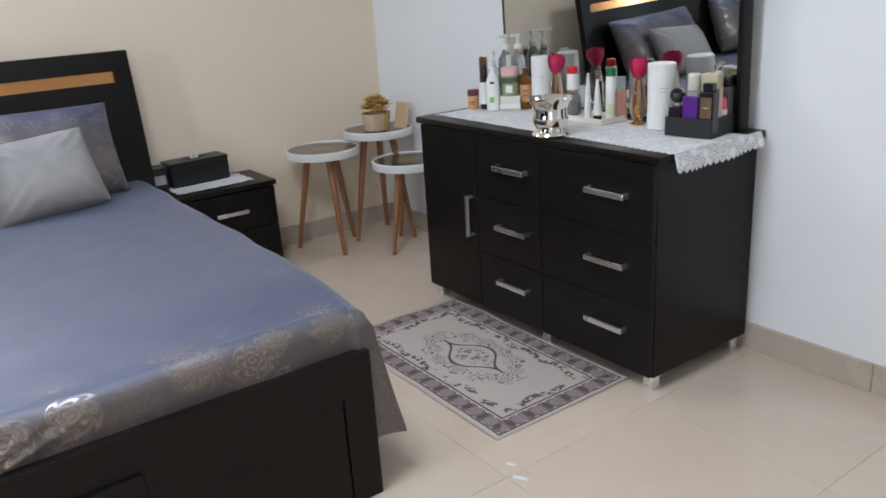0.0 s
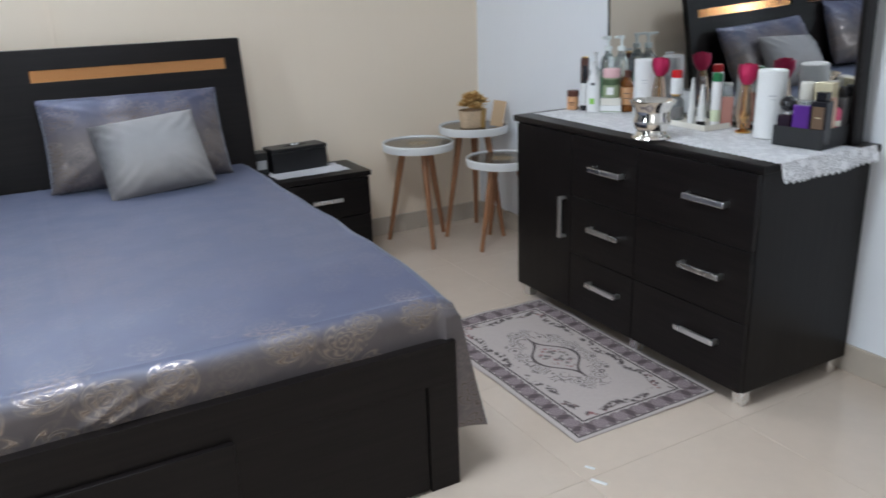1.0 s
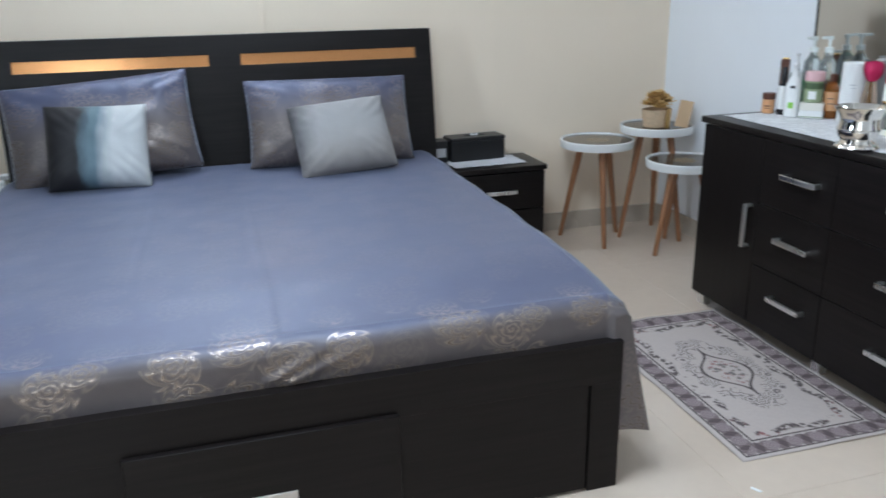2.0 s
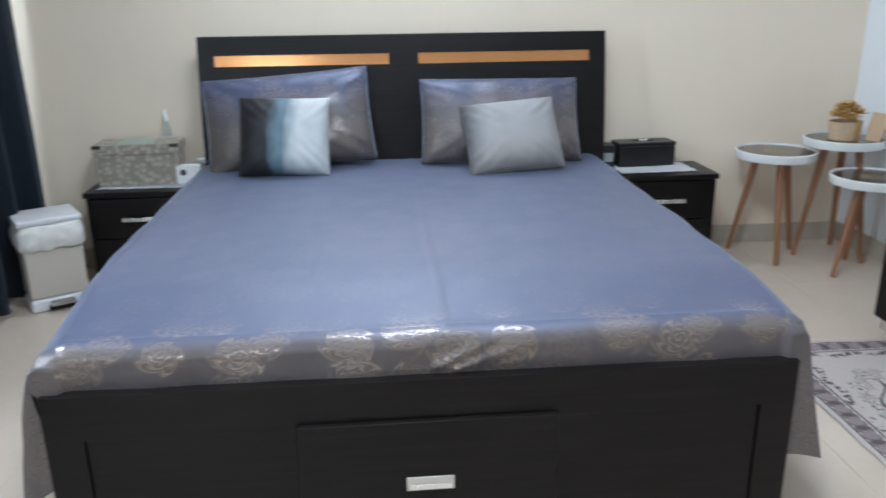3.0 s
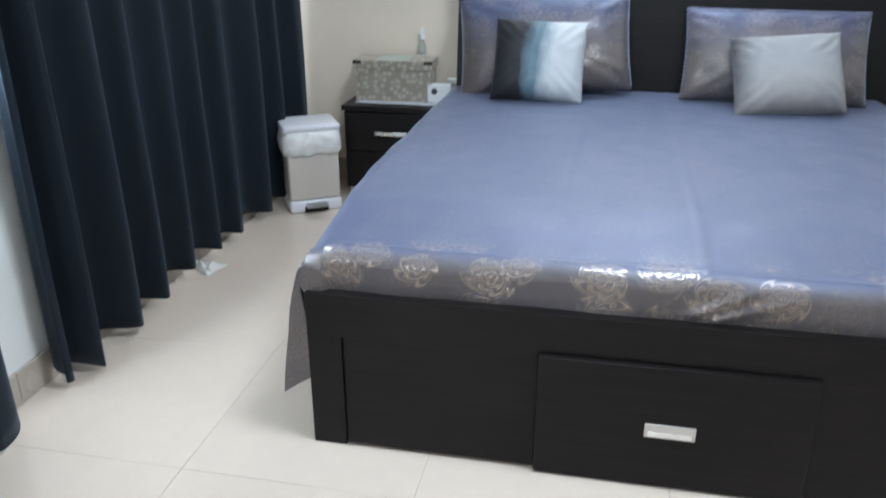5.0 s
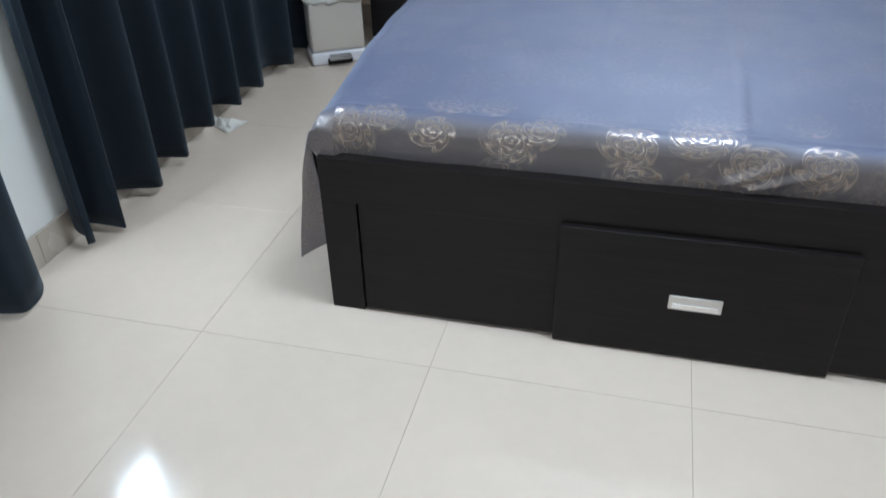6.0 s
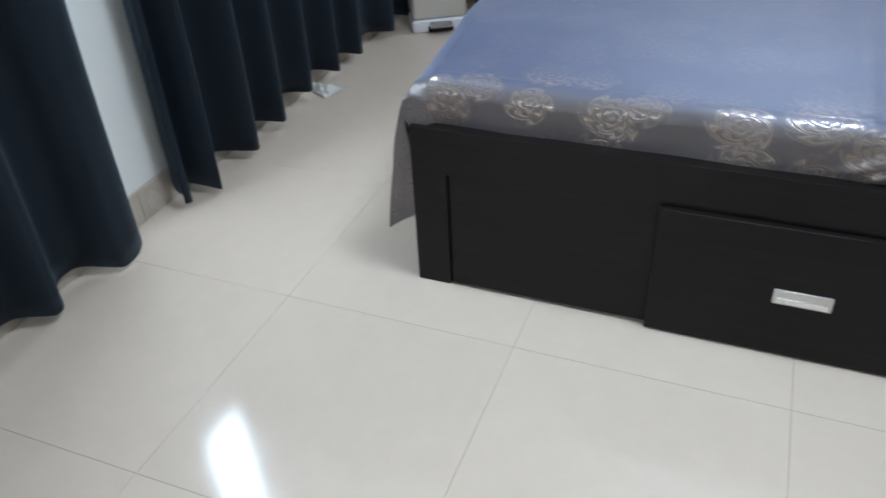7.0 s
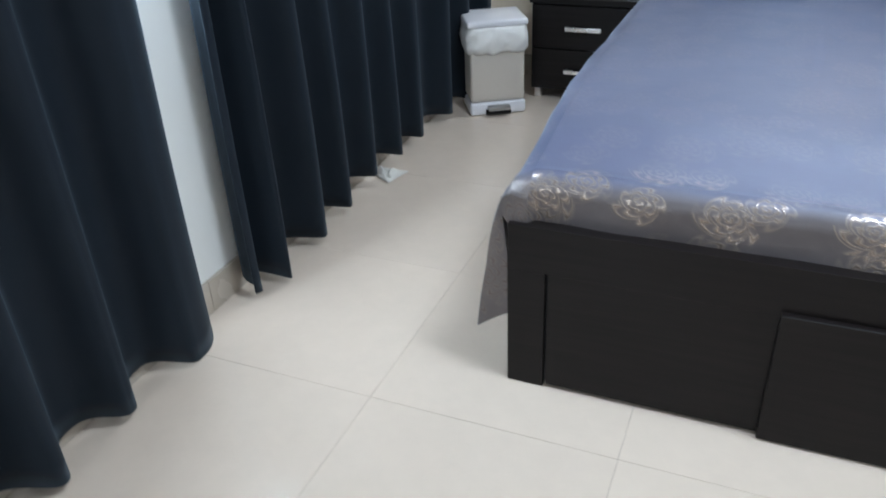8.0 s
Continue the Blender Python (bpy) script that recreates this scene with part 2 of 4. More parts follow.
def build_bed():
    bed = thing("bed", "dark wenge double bed with a storage drawer in its foot", "bed")
    fb = part("footboard", B(0.004, W - 0.004, 0.012, 0.03, 0.012, HF - 0.004, bev=0), GAP, bed, "dark wenge footboard")
    part("top_rail", B(0.0, W, 0.0, 0.034, 0.3227, HF, bev=0.0003, seg=1), WOOD_X, fb)
    for x in (0.0, W - 0.088):
        part("stile", B(x, x + 0.088, 0.0, 0.034, 0.0, 0.3226, bev=0.0002, seg=1), WOOD_X, fb)
    part("side_panel", B(0.096, 0.5795, 0.0002, 0.02, 0.010, 0.3226, bev=0.0002, seg=1), WOOD_X, fb)
    part("side_panel", B(1.2165, W - 0.096, 0.0002, 0.02, 0.010, 0.3226, bev=0.0002, seg=1), WOOD_X, fb)
    dr = part("drawer_front", B(0.581, 1.214, -0.016, 0.006, 0.004, 0.335), WOOD_X, fb)
    h = part("drawer_handle", B(0.840, 0.958, -0.021, -0.015, 0.147, 0.184, bev=0.002), STEEL_PLATE, dr, "satin nickel flush handle")
    box(bm := bmesh.new(), 0.848, 0.950, -0.0235, -0.0212, 0.152, 0.165, bev=0.0008)
    tagged(new("grip", mesh_of("grip", bm, CHROME)), "").parent = dr
    return bed, fb, dr


bed, footboard, drawer_front = build_bed()
for x in (0.0, W - 0.028):
    part("side_rail", B(x + 0.002, x + 0.028, 0.034, 1.985, 0.10, HF - 0.02), WOOD_Y, bed)
part("slat_base", B(0.03, W - 0.03, 0.036, 1.985, 0.2, 0.24), WOOD_Y, bed)

HBX0, HBX1, HBZ = 0.005, 1.893, 1.138


def hb_y(z):
    """Front face of the headboard: upright below, bowing back towards its top."""
    k = max(0.0, (z - 0.35) / (HBZ - 0.35))
    return 1.992 + 0.09 * k ** 1.5


def curved_board(bm, x0, x1, z0, z1, thick=0.045, n=16):
    rows = []
    for i in range(n + 1):
        z = z0 + (z1 - z0) * i / n
        y = hb_y(z)
        rows.append([bm.verts.new(p) for p in ((x0, y, z), (x1, y, z), (x1, y + thick, z), (x0, y + thick, z))])
    for a, b in zip(rows, rows[1:]):
        for i in range(4):
            bm.faces.new((a[i], a[(i + 1) % 4], b[(i + 1) % 4], b[i]))
    bm.faces.new(rows[0][::-1]), bm.faces.new(rows[-1])
    return bm


SLOTS = ((0.075, 0.872), (1.008, 1.818))
SZ0, SZ1 = 1.006, 1.056
hb = part("headboard", curved_board(bmesh.new(), HBX0, HBX1, 0.0, SZ0), WOOD_X, bed, "dark wenge headboard bowed back at the top")
bm = bmesh.new()
curved_board(bm, HBX0, HBX1, SZ1, HBZ, n=6)
for a, b in ((HBX0, SLOTS[0][0]), (SLOTS[0][1], SLOTS[1][0]), (SLOTS[1][1], HBX1)):
    curved_board(bm, a, b, SZ0, SZ1, n=2)
part("top_bar", bm, WOOD_X, hb)
gold = plain("copper_inlay", (0.74, 0.35, 0.14), 0.17, 0.9, 0.06, bump=0.02)
for a, b in SLOTS:
    bm = bmesh.new()
    rows = [[bm.verts.new((x, hb_y(z) + 0.012, z)) for x in (a, b)] + [bm.verts.new((x, hb_y(z) + 0.03, z)) for x in (b, a)] for z in (SZ0, SZ1)]
    for i in range(4):
        bm.faces.new((rows[0][i], rows[0][(i + 1) % 4], rows[1][(i + 1) % 4], rows[1][i]))
    bm.faces.new(rows[0][::-1]), bm.faces.new(rows[1])
    part("inlay_strip", bm, gold, hb, "glossy copper coloured inlay strip")

MAT = plain("mattress_ticking", (0.6, 0.58, 0.55), 0.8)
mattress = tagged(part("mattress", B(0.03, W - 0.03, 0.045, 1.98, 0.241, 0.53, bev=0.03, seg=3), MAT), "thick mattress wholly covered by the bedsheet", "mattress")


def satin(name, flat):
    """Taupe satin with printed gold roses; the blue sheen of its upper parts is painted into the colour. flat: the two
    axes of the print, each a weight on x, y, z, then where the blue turns to taupe, the strength of gilt and relief,
    roughness, relief of the roses, gloss and coat."""
    n = Nodes(name)
    p = n.xyz()

    def axis(w):
        return n.math("MULTIPLY_ADD", p[0], w[0], n.math("MULTIPLY_ADD", p[1], w[1], n.math("MULTIPLY", p[2], w[2])))
    s, t = axis(flat[0]), axis(flat[1])
    join = n.t.nodes.new("ShaderNodeCombineXYZ")
    n.put(join, 0, n.math("MULTIPLY_ADD", n.noise(11, 2), 0.016, s)), n.put(join, 1, n.math("MULTIPLY_ADD", n.noise(12.5, 2), 0.016, t))
    v = n.voronoi(7.6, join.outputs[0])
    v.voronoi_dimensions = "2D"
    v.inputs["Randomness"].default_value = 0.7
    off = n.t.nodes.new("ShaderNodeVectorMath")
    off.operation = "SUBTRACT"
    n.t.links.new(join.outputs[0], off.inputs[0]), n.t.links.new(v.outputs["Position"], off.inputs[1])
    loc = n.t.nodes.new("ShaderNodeSeparateXYZ")
    n.t.links.new(off.outputs[0], loc.inputs[0])
    ang = n.math("ARCTAN2", loc.outputs[1], loc.outputs[0])
    r = n.math("SQRT", n.math("ADD", n.math("POWER", loc.outputs[0], 2.0), n.math("POWER", loc.outputs[1], 2.0)))
    lobe = n.math("ABSOLUTE", n.math("SINE", n.math("MULTIPLY_ADD", ang, 2.5, n.math("MULTIPLY", r, 95.0))))
    petal = n.math("ADD", n.math("MULTIPLY", r, n.math("MULTIPLY_ADD", lobe, -0.30, 1.15)), n.math("MULTIPLY", ang, 0.0016))
    line = n.math("POWER", n.math("MULTIPLY_ADD", n.math("SINE", n.math("MULTIPLY", petal, 480.0)), 0.5, 0.5), 1.7)
    kind = n.t.nodes.new("ShaderNodeSeparateColor")
    n.t.links.new(v.outputs["Color"], kind.inputs[0])
    size = n.span(kind.outputs[0], 0.0, 1.0, 0.044, 0.072)
    body = n.math("MULTIPLY", n.span(n.math("SUBTRACT", petal, size), 0.006, -0.012, smooth=True), n.span(kind.outputs[1], 0.0, 0.15))
    rose = n.math("MULTIPLY", body, n.math("MULTIPLY_ADD", line, 0.93, 0.07))
    cloud, fine, mott = n.noise(1.6, 4), n.noise(190, 2), n.noise(28, 4)
    edge = n.span(n.math("ADD", t, n.math("MULTIPLY", n.noise(4, 2), 0.06)), flat[2], flat[3], smooth=True)
    trim_edge = n.span(t, flat[2] + 0.05, flat[3] + 0.01, smooth=True)
    # bluish light on the upper parts, put into the base colour of taupe cloth
    blue = n.mix(n.math("MULTIPLY_ADD", mott, 0.5, n.math("MULTIPLY", cloud, 0.5)), (0.049, 0.052, 0.094), (0.074, 0.079, 0.131))
    taupe = n.mix(mott, (0.066, 0.056, 0.058), (0.100, 0.086, 0.087))
    base = n.mix(edge, blue, taupe)
    gilt = n.math("MULTIPLY", rose, n.math("MULTIPLY_ADD", trim_edge, flat[4], 0.06))
    n.set("Base Color", n.mix(gilt, base, (0.56, 0.44, 0.335)))
    n.set("Metallic", n.math("MULTIPLY", gilt, 1.1))
    n.set("Specular IOR Level", flat[8]).set("Coat Weight", flat[9]).set("Coat Roughness", 0.45).set("Coat IOR", 1.6).set("Coat Tint", (0.9, 0.94, 1.0))
    n.set("Specular Tint", n.mix(edge, (0.68, 0.77, 1.0), (1.0, 0.9, 0.86)))
    gloss = n.math("MULTIPLY", n.math("MULTIPLY", rose, trim_edge), -0.34)
    n.set("Roughness", n.math("ADD", n.math("MULTIPLY_ADD", n.noise(9, 4), 0.12, flat[6]), gloss))
    n.set("Sheen Weight", 0.32).set("Sheen Roughness", 0.35).set("Sheen Tint", (0.7, 0.8, 1.0))
    crease = n.math("ADD", n.math("MULTIPLY_ADD", n.noise(7, 3), 0.8, n.math("MULTIPLY", fine, 0.06)), n.math("MULTIPLY", n.math("MULTIPLY", body, line), n.math("MULTIPLY_ADD", edge, flat[7], 0.01)))
    n.bump(crease, flat[5], 0.007)
    return n.m


SATIN = satin("blue_sheen_satin", ((1, 0, 0), (0, 1, 1), 0.655, 0.575, 0.42, 0.30, 0.50, 0.22, 0.9, 0.2))
SATIN_S = satin("blue_sheen_satin_side", ((1, 0, 0), (0, 1, 1), 0.655, 0.575, 0.10, 0.30, 0.50, 0.10, 0.9, 0.2))
SATIN_P = satin("taupe_rose_satin", ((1, 0, 0), (0, 0, 1), 0.42, 0.20, 0.20, 0.9, 0.44, 0.03, 0.7, 0.0))


RISE = 0.030


def build_sheet():
    rad = 0.035
    cols = [("L", s) for s in np.linspace(1, 0.0, 13)] + [("T", s) for s in np.linspace(0, 1, 151)[1:-1]] + [("R", s) for s in np.linspace(0, 1, 13)]
    rows = [("T", 1 - (1 - s) ** 1.5) for s in np.linspace(0, 1, 70)] + [("F", s) for s in np.linspace(0, 1, 25)[1:]]
    y_back, y_front = 1.985, 0.072

    def bow(y):
        k = min(1.0, max(0.0, y / 0.7))
        return 0.028 * k * k * (3 - 2 * k)

    grid = []
    for ck, cs in cols:
        line = []
        for rk, rs in rows:
            y = y_back + (y_front - y_back) * rs if rk == "T" else y_front
            drop_f = 0.0
            if rk == "F":
                s, big = rs * 0.165, 0.040
                a = min(s / big, math.pi / 2)
                y = y_front - big * math.sin(a)
                drop_f = big * (1 - math.cos(a)) + max(0.0, s - big * math.pi / 2)
            k = min(1.0, max(0.0, (y - 0.04) / 0.35))
            ztop = 0.545 + RISE * k * k * (3 - 2 * k)
            wob = 0.010 * noise.noise(Vector((y * 5.0, 3.1 if ck == "L" else 7.7, 0.0)))
            if ck == "T":
                x = 0.04 + (W - 0.06) * cs - bow(y) * (1 - cs) ** 3
                z = ztop - drop_f + 0.004 * noise.noise(Vector((x * 2.2, y * 2.2, 0.4))) + 0.0016 * noise.noise(Vector((x * 9, y * 9, 2.0)))
                past = y - y_front if rk == "T" else -rs * 0.165
                z += (0.0030 + 0.0025 * noise.noise(Vector((x * 9, 4.0, 0.0)))) * math.exp(-((past + 0.006) / 0.016) ** 2)
                for xc in (0.60, 0.94):
                    z += 0.0035 * math.exp(-((x - xc - 0.01 * noise.noise(Vector((y * 2, xc, 0)))) / 0.007) ** 2) * max(0.0, noise.noise(Vector((y * 1.5, xc * 7, 1))) + 0.5)
                if rk == "F":
                    y += 0.006 * noise.noise(Vector((x * 6, z * 9, 5.0)))
                    for x0, z0, dx, dz in ((0.90, 0.445, 0.17, 0.085), (0.93, 0.435, 0.20, 0.070)):
                        along = ((x - x0) * dx + (z - z0) * dz) / (dx * dx + dz * dz)
                        off = math.hypot(x - x0 - along * dx, z - z0 - along * dz)
                        if 0.0 < along < 1.15:
                            y -= 0.015 * math.exp(-(off / 0.009) ** 2) * min(1.0, 1.15 - along) * min(1.0, along * 4)
            else:
                hang = 0.39 if ck == "L" else 0.40
                near = max(0.0, 1 - y / 0.5)
                hang = hang + (0.035 if ck == "L" else 0.01) * near + 0.02 * noise.noise(Vector((y * 3, 1.5, 0)))
                s = cs * hang
                a = min(s / rad, math.pi / 2)
                out = rad * math.sin(a)
                drop = rad * (1 - math.cos(a)) + max(0.0, s - rad * math.pi / 2)
                fold = 0.014 * math.sin(y * 21 + 1.5 * noise.noise(Vector((y * 2, 0, 0)))) * cs * cs
                mid = min(1.0, max(0.0, (y - 0.40) / 0.4)) * min(1.0, max(0.0, (1.95 - y) / 0.5))
                out += drop * ((0.34 * (1 - 1.05 * drop) + 0.25 * mid) if ck == "L" else (0.20 + 0.04 * mid)) + fold + wob
                x = 0.04 - bow(y) - out if ck == "L" else W - 0.02 + out
                if ck == "L":
                    x -= 0.016 * math.sin(math.pi * min(1.0, drop / 0.24)) * math.exp(-((y - 0.05) / 0.022) ** 2)
                z = ztop - max(drop, drop_f * (1 - cs) ** 2)
                if rk == "F":
                    y = y_front - (y_front - 0.016) * min(1.0, rs * 2.5)
                    turn_in = min(1.0, drop / 0.12) * max(0.0, rs - 0.4) / 0.6
                    x += ((-0.032 + 0.026 * min(1.0, drop / 0.22) if ck == "L" else W + 0.008) - x) * turn_in
                    y += 0.006 * math.sin(turn_in * math.pi) * cs
                    z += (0.055 if ck == "L" else 0.02) * turn_in * cs
            line.append((x + 0.018 * max(0.0, y) / 2.0, y, z))
        grid.append(line)
    cloth = thing("bedsheet", "taupe satin bedsheet, top painted with blue sheen, with a border of gold roses", "bedsheet")
    a, b, c, d = 12, len(cols) - 13, 69, len(rows) - 1
    for name, i0, i1, j0, j1, label in (("side_drape", 0, a, 0, d, "side of the sheet hanging in loose folds"), ("top_panel", a, b, 0, c, ""),
                                        ("foot_border", a, b, c, d, "taupe border printed with gold roses"), ("side_drape", b, len(cols) - 1, 0, d, "side of the sheet hanging in loose folds")):
        bm = bmesh.new()
        vs = [[bm.verts.new(p) for p in line[j0:j1 + 1]] for line in grid[i0:i1 + 1]]
        for p, q in zip(vs, vs[1:]):
            for j in range(len(p) - 1):
                bm.faces.new((p[j], p[j + 1], q[j + 1], q[j]))
        ob = part(name, bm, SATIN_S if name == "side_drape" else SATIN, cloth, label, sharp=80)
        m = ob.modifiers.new("hem", "SOLIDIFY")
        m.thickness, m.offset, m.use_rim = 0.002, -1.0, False
    return cloth


build_sheet()


def puffed(bm, w, h, t, seed, flop=0.0, n=48, pinch=0.028):
    """A stuffed cushion standing in its xz plane, base at z 0."""
    def side(sgn):
        g = []
        for i in range(n + 1):
            line = []
            for j in range(n + 1):
                u, v = 2 * i / n - 1, 2 * j / n - 1
                k = max(0.0, (1 - u ** 4)) ** 0.6 * max(0.0, (1 - v ** 4)) ** 0.6
                x, z = u * w / 2 * (1 - pinch * (1 - abs(v) ** 2) * abs(u) ** 3), h / 2 + v * h / 2 * (1 - 1.15 * pinch * (1 - u * u) * abs(v) ** 3)
                wr = 0.010 * noise.noise(Vector((x * 6 + seed, z * 6, sgn))) + 0.005 * noise.noise(Vector((x * 16 + seed, z * 16, sgn + 3))) + 0.010 * (abs(u) * abs(v)) ** 1.2 * math.sin((abs(u) - abs(v)) * 19 + seed + 2 * noise.noise(Vector((x * 9, z * 9, seed))))
                wr += 0.011 * max(0.0, -v) ** 3 * (1 - abs(v) ** 12) * math.sin(u * 15 + seed + 2.5 * noise.noise(Vector((u * 3, seed, 1)))) * (0.4 + abs(noise.noise(Vector((u * 2.5, seed, 6)))))
                y = sgn * (t / 2 * k * (1.12 - 0.2 * v)) + wr * k
                line.append((x, y + flop * max(0, v) ** 2, z))
            g.append(line)
        return g
    a, b = side(-1), side(1)
    va = [[bm.verts.new(p) for p in line] for line in a]
    vb = [[va[i][j] if i in (0, n) or j in (0, n) else bm.verts.new(b[i][j]) for j in range(n + 1)] for i in range(n + 1)]
    for v in (va, vb):
        for i in range(n):
            for j in range(n):
                bm.faces.new((v[i][j], v[i + 1][j], v[i + 1][j + 1], v[i][j + 1]))
    return bm


def cushion(name, w, h, t, material, at, lean, roll, turn, seed, label, category):
    ob = part(name, puffed(bmesh.new(), w, h, t, seed), material, sharp=80)
    ob.matrix_basis = Matrix.Translation(at) @ pose(0, 0, 0, 0, 0, turn) @ pose(0, 0, 0, -lean, 0, 0) @ pose(0, 0, 0, 0, roll, 0)
    return tagged(ob, label, category)


cushion("pillow", 0.75, 0.435, 0.17, SATIN_P, (0.43, 1.845, 0.578), 23, -4.5, 1, 1.0, "taupe satin pillow with gold roses leaning on the headboard", "pillow")
cushion("pillow", 0.735, 0.405, 0.17, SATIN_P, (1.365, 1.815, 0.578), 27, 0.5, -1, 4.0, "taupe satin pillow with painted blue sheen and gold roses leaning on the headboard", "pillow")


def ombre(name):
    n = Nodes(name)
    p = n.xyz()
    f = n.math("ADD", p[0], n.math("MULTIPLY", n.math("SUBTRACT", n.noise(6, 4, n.scaled((1.0, 1.0, 0.3))), 0.5), 0.21))
    c = n.mix(n.span(f, -0.075, -0.03), (0.018, 0.017, 0.019), (0.10, 0.15, 0.18))
    c = n.mix(n.span(f, 0.0, 0.08), c, (0.44, 0.455, 0.46))
    n.set("Base Color", c).set("Roughness", 0.55).set("Sheen Weight", 0.03).set("Specular IOR Level", 0.25)
    n.bump(n.noise(12, 5), 0.5, 0.006)
    return n.m


def velvet_grey(name):
    n = Nodes(name)
    p = n.xyz()
    f = n.math("ADD", p[0], n.math("MULTIPLY", n.math("SUBTRACT", n.noise(5, 3), 0.5), 0.1))
    low = n.math("MULTIPLY_ADD", p[2], -0.28, n.math("ADD", f, 0.06))
    c = n.mix(n.span(low, -0.20, -0.11), (0.045, 0.043, 0.046), n.mix(n.span(p[2], 0.02, 0.2), (0.25, 0.225, 0.21), (0.27, 0.265, 0.268)))
    n.set("Base Color", n.mix(n.noise(40, 3), c, n.mix(0.3, c, (0.33, 0.32, 0.32)))).set("Roughness", 0.68).set("Sheen Weight", 0.15).set("Specular IOR Level", 0.2)
    n.bump(n.math("MULTIPLY_ADD", n.noise(220, 2), 0.05, n.noise(11, 4)), 0.3, 0.006)
    return n.m


cushion("cushion", 0.385, 0.35, 0.14, ombre("dark_to_white_velvet"), (0.405, 1.665, 0.578), 26, 2, 3, 8.0, "small velvet cushion fading from black to teal to white", "cushion")
cushion("cushion", 0.42, 0.335, 0.15, velvet_grey("pale_grey_velvet"), (1.405, 1.610, 0.578), 33, -5, 1, 12.0, "small pale grey velvet cushion leaning on the pillow", "cushion")


# ---- nightstands ----
def build_nightstand(at):
    ns = thing("nightstand", "dark wenge nightstand with two drawers on short metal feet", "nightstand", at, group="nightstands beside the bed")
    w, d, h = 0.476, 0.315, 0.463
    part("body", B(0, w, 0.014, d, 0.05, h - 0.026), WOOD_Z, ns)
    part("top", B(-0.008, w + 0.008, -0.012, d, h - 0.025, h), WOOD_X, ns)
    for z0, z1 in ((0.052, 0.236), (0.242, 0.430)):
        dr = part("drawer", B(0.003, w - 0.003, -0.004, 0.014, z0, z1, bev=0.002), WOOD_X, ns)
        zc = (z0 + z1) / 2
        bm = B(w / 2 - 0.08, w / 2 + 0.08, -0.030, -0.022, zc - 0.010, zc + 0.010, bev=0.003)
        for x in (-0.074, 0.066):
            box(bm, w / 2 + x, w / 2 + x + 0.008, -0.024, -0.0035, zc - 0.006, zc + 0.006, bev=0)
        part("handle", bm, CHROME, dr, "brushed metal bar handle")
    for x in (0.012, w - 0.042):
        for y in (0.018, d - 0.045):
            part("foot", B(x, x + 0.03, y, y + 0.03, 0, 0.0505), STEEL_PLATE, ns)
    return ns


ns_right = build_nightstand((1.975, 1.96, 0))
copy_thing(ns_right, pose(-0.541, 1.96, 0))

# ---- dresser ----
DX, DY0, DY1, DH = 2.788, -0.142, 1.102, 0.806


def bar_handle(y0, y1, z0, z1, x):
    """A flat bow handle standing proud of a front at x."""
    bm = B(x - 0.030, x - 0.021, y0, y1, z0, z1, bev=0.003)
    if y1 - y0 > z1 - z0:
        ends = ((y0, y0 + 0.012, z0, z1), (y1 - 0.012, y1, z0, z1))
    else:
        ends = ((y0, y1, z0, z0 + 0.012), (y0, y1, z1 - 0.012, z1))
    for a, b, c, d in ends:
        box(bm, x - 0.023, x + 0.0005, a + 0.001, b - 0.001, c + 0.001, d - 0.001, bev=0.001, seg=1)
    return bm


def build_dresser():
    d = thing("dresser", "wide dark wenge dresser with six drawers and a door", "dresser", (0, 0, 0))
    part("body", B(DX + 0.002, XE - 0.013, DY0, DY1, 0.055, DH - 0.026), WOOD_Z, d)
    part("top", B(DX - 0.022, XE - 0.003, DY0 - 0.022, DY1 + 0.022, DH - 0.026, DH, bev=0.005, seg=3), WOOD_Y, d)
    door = part("door", B(DX - 0.016, DX + 0.002, 0.733, DY1 - 0.003, 0.06, DH - 0.03, bev=0.002), WOOD_Z, d)
    part("handle", bar_handle(0.760, 0.780, 0.355, 0.525, DX - 0.016), CHROME, door, "brushed metal bar handle")
    for y0, y1, yc in ((0.366, 0.730, 0.517), (DY0 + 0.003, 0.363, 0.044)):
        for z0, z1, zc in ((0.06, 0.297, 0.205), (0.300, 0.534, 0.430), (0.537, DH - 0.03, 0.665)):
            f = part("drawer", B(DX - 0.016, DX + 0.002, y0, y1, z0, z1, bev=0.002), WOOD_Y, d)
            part("handle", bar_handle(yc - 0.086, yc + 0.086, zc - 0.010, zc + 0.010, DX - 0.016), CHROME, f, "brushed metal bar handle")
    for x in (DX + 0.012, XE - 0.08):
        for y in (DY0 + 0.012, 0.36, DY1 - 0.052):
            part("foot", B(x, x + 0.04, y, y + 0.04, 0, 0.0555, bev=0.004), CHROME, d, "chrome foot")
    return d


build_dresser()

# mirror leaning flat on the wall, standing on the dresser top
mirror = thing("wall_mirror", "tall mirror in a thin dark wooden frame on the dresser", "mirror")
MY0, MY1, MZ0, MZ1 = -0.125, 1.085, DH, 1.86
part("backing", B(XE - 0.045, XE - 0.004, MY0, MY1, MZ0, MZ1), WOOD_Z, mirror)
mir = Nodes("silvered_glass")
mir.set("Base Color", (0.64, 0.65, 0.65)).set("Metallic", 1.0).set("Roughness", 0.015)
part("glass", B(XE - 0.051, XE - 0.0452, MY0 + 0.018, MY1 - 0.003, MZ0 + 0.012, MZ1 - 0.02, bev=0.001), mir.m, mirror, "clear mirror glass")
part("frame_side", B(XE - 0.057, XE - 0.0453, MY0, MY0 + 0.0175, MZ0 + 0.001, MZ1), WOOD_Z, mirror)
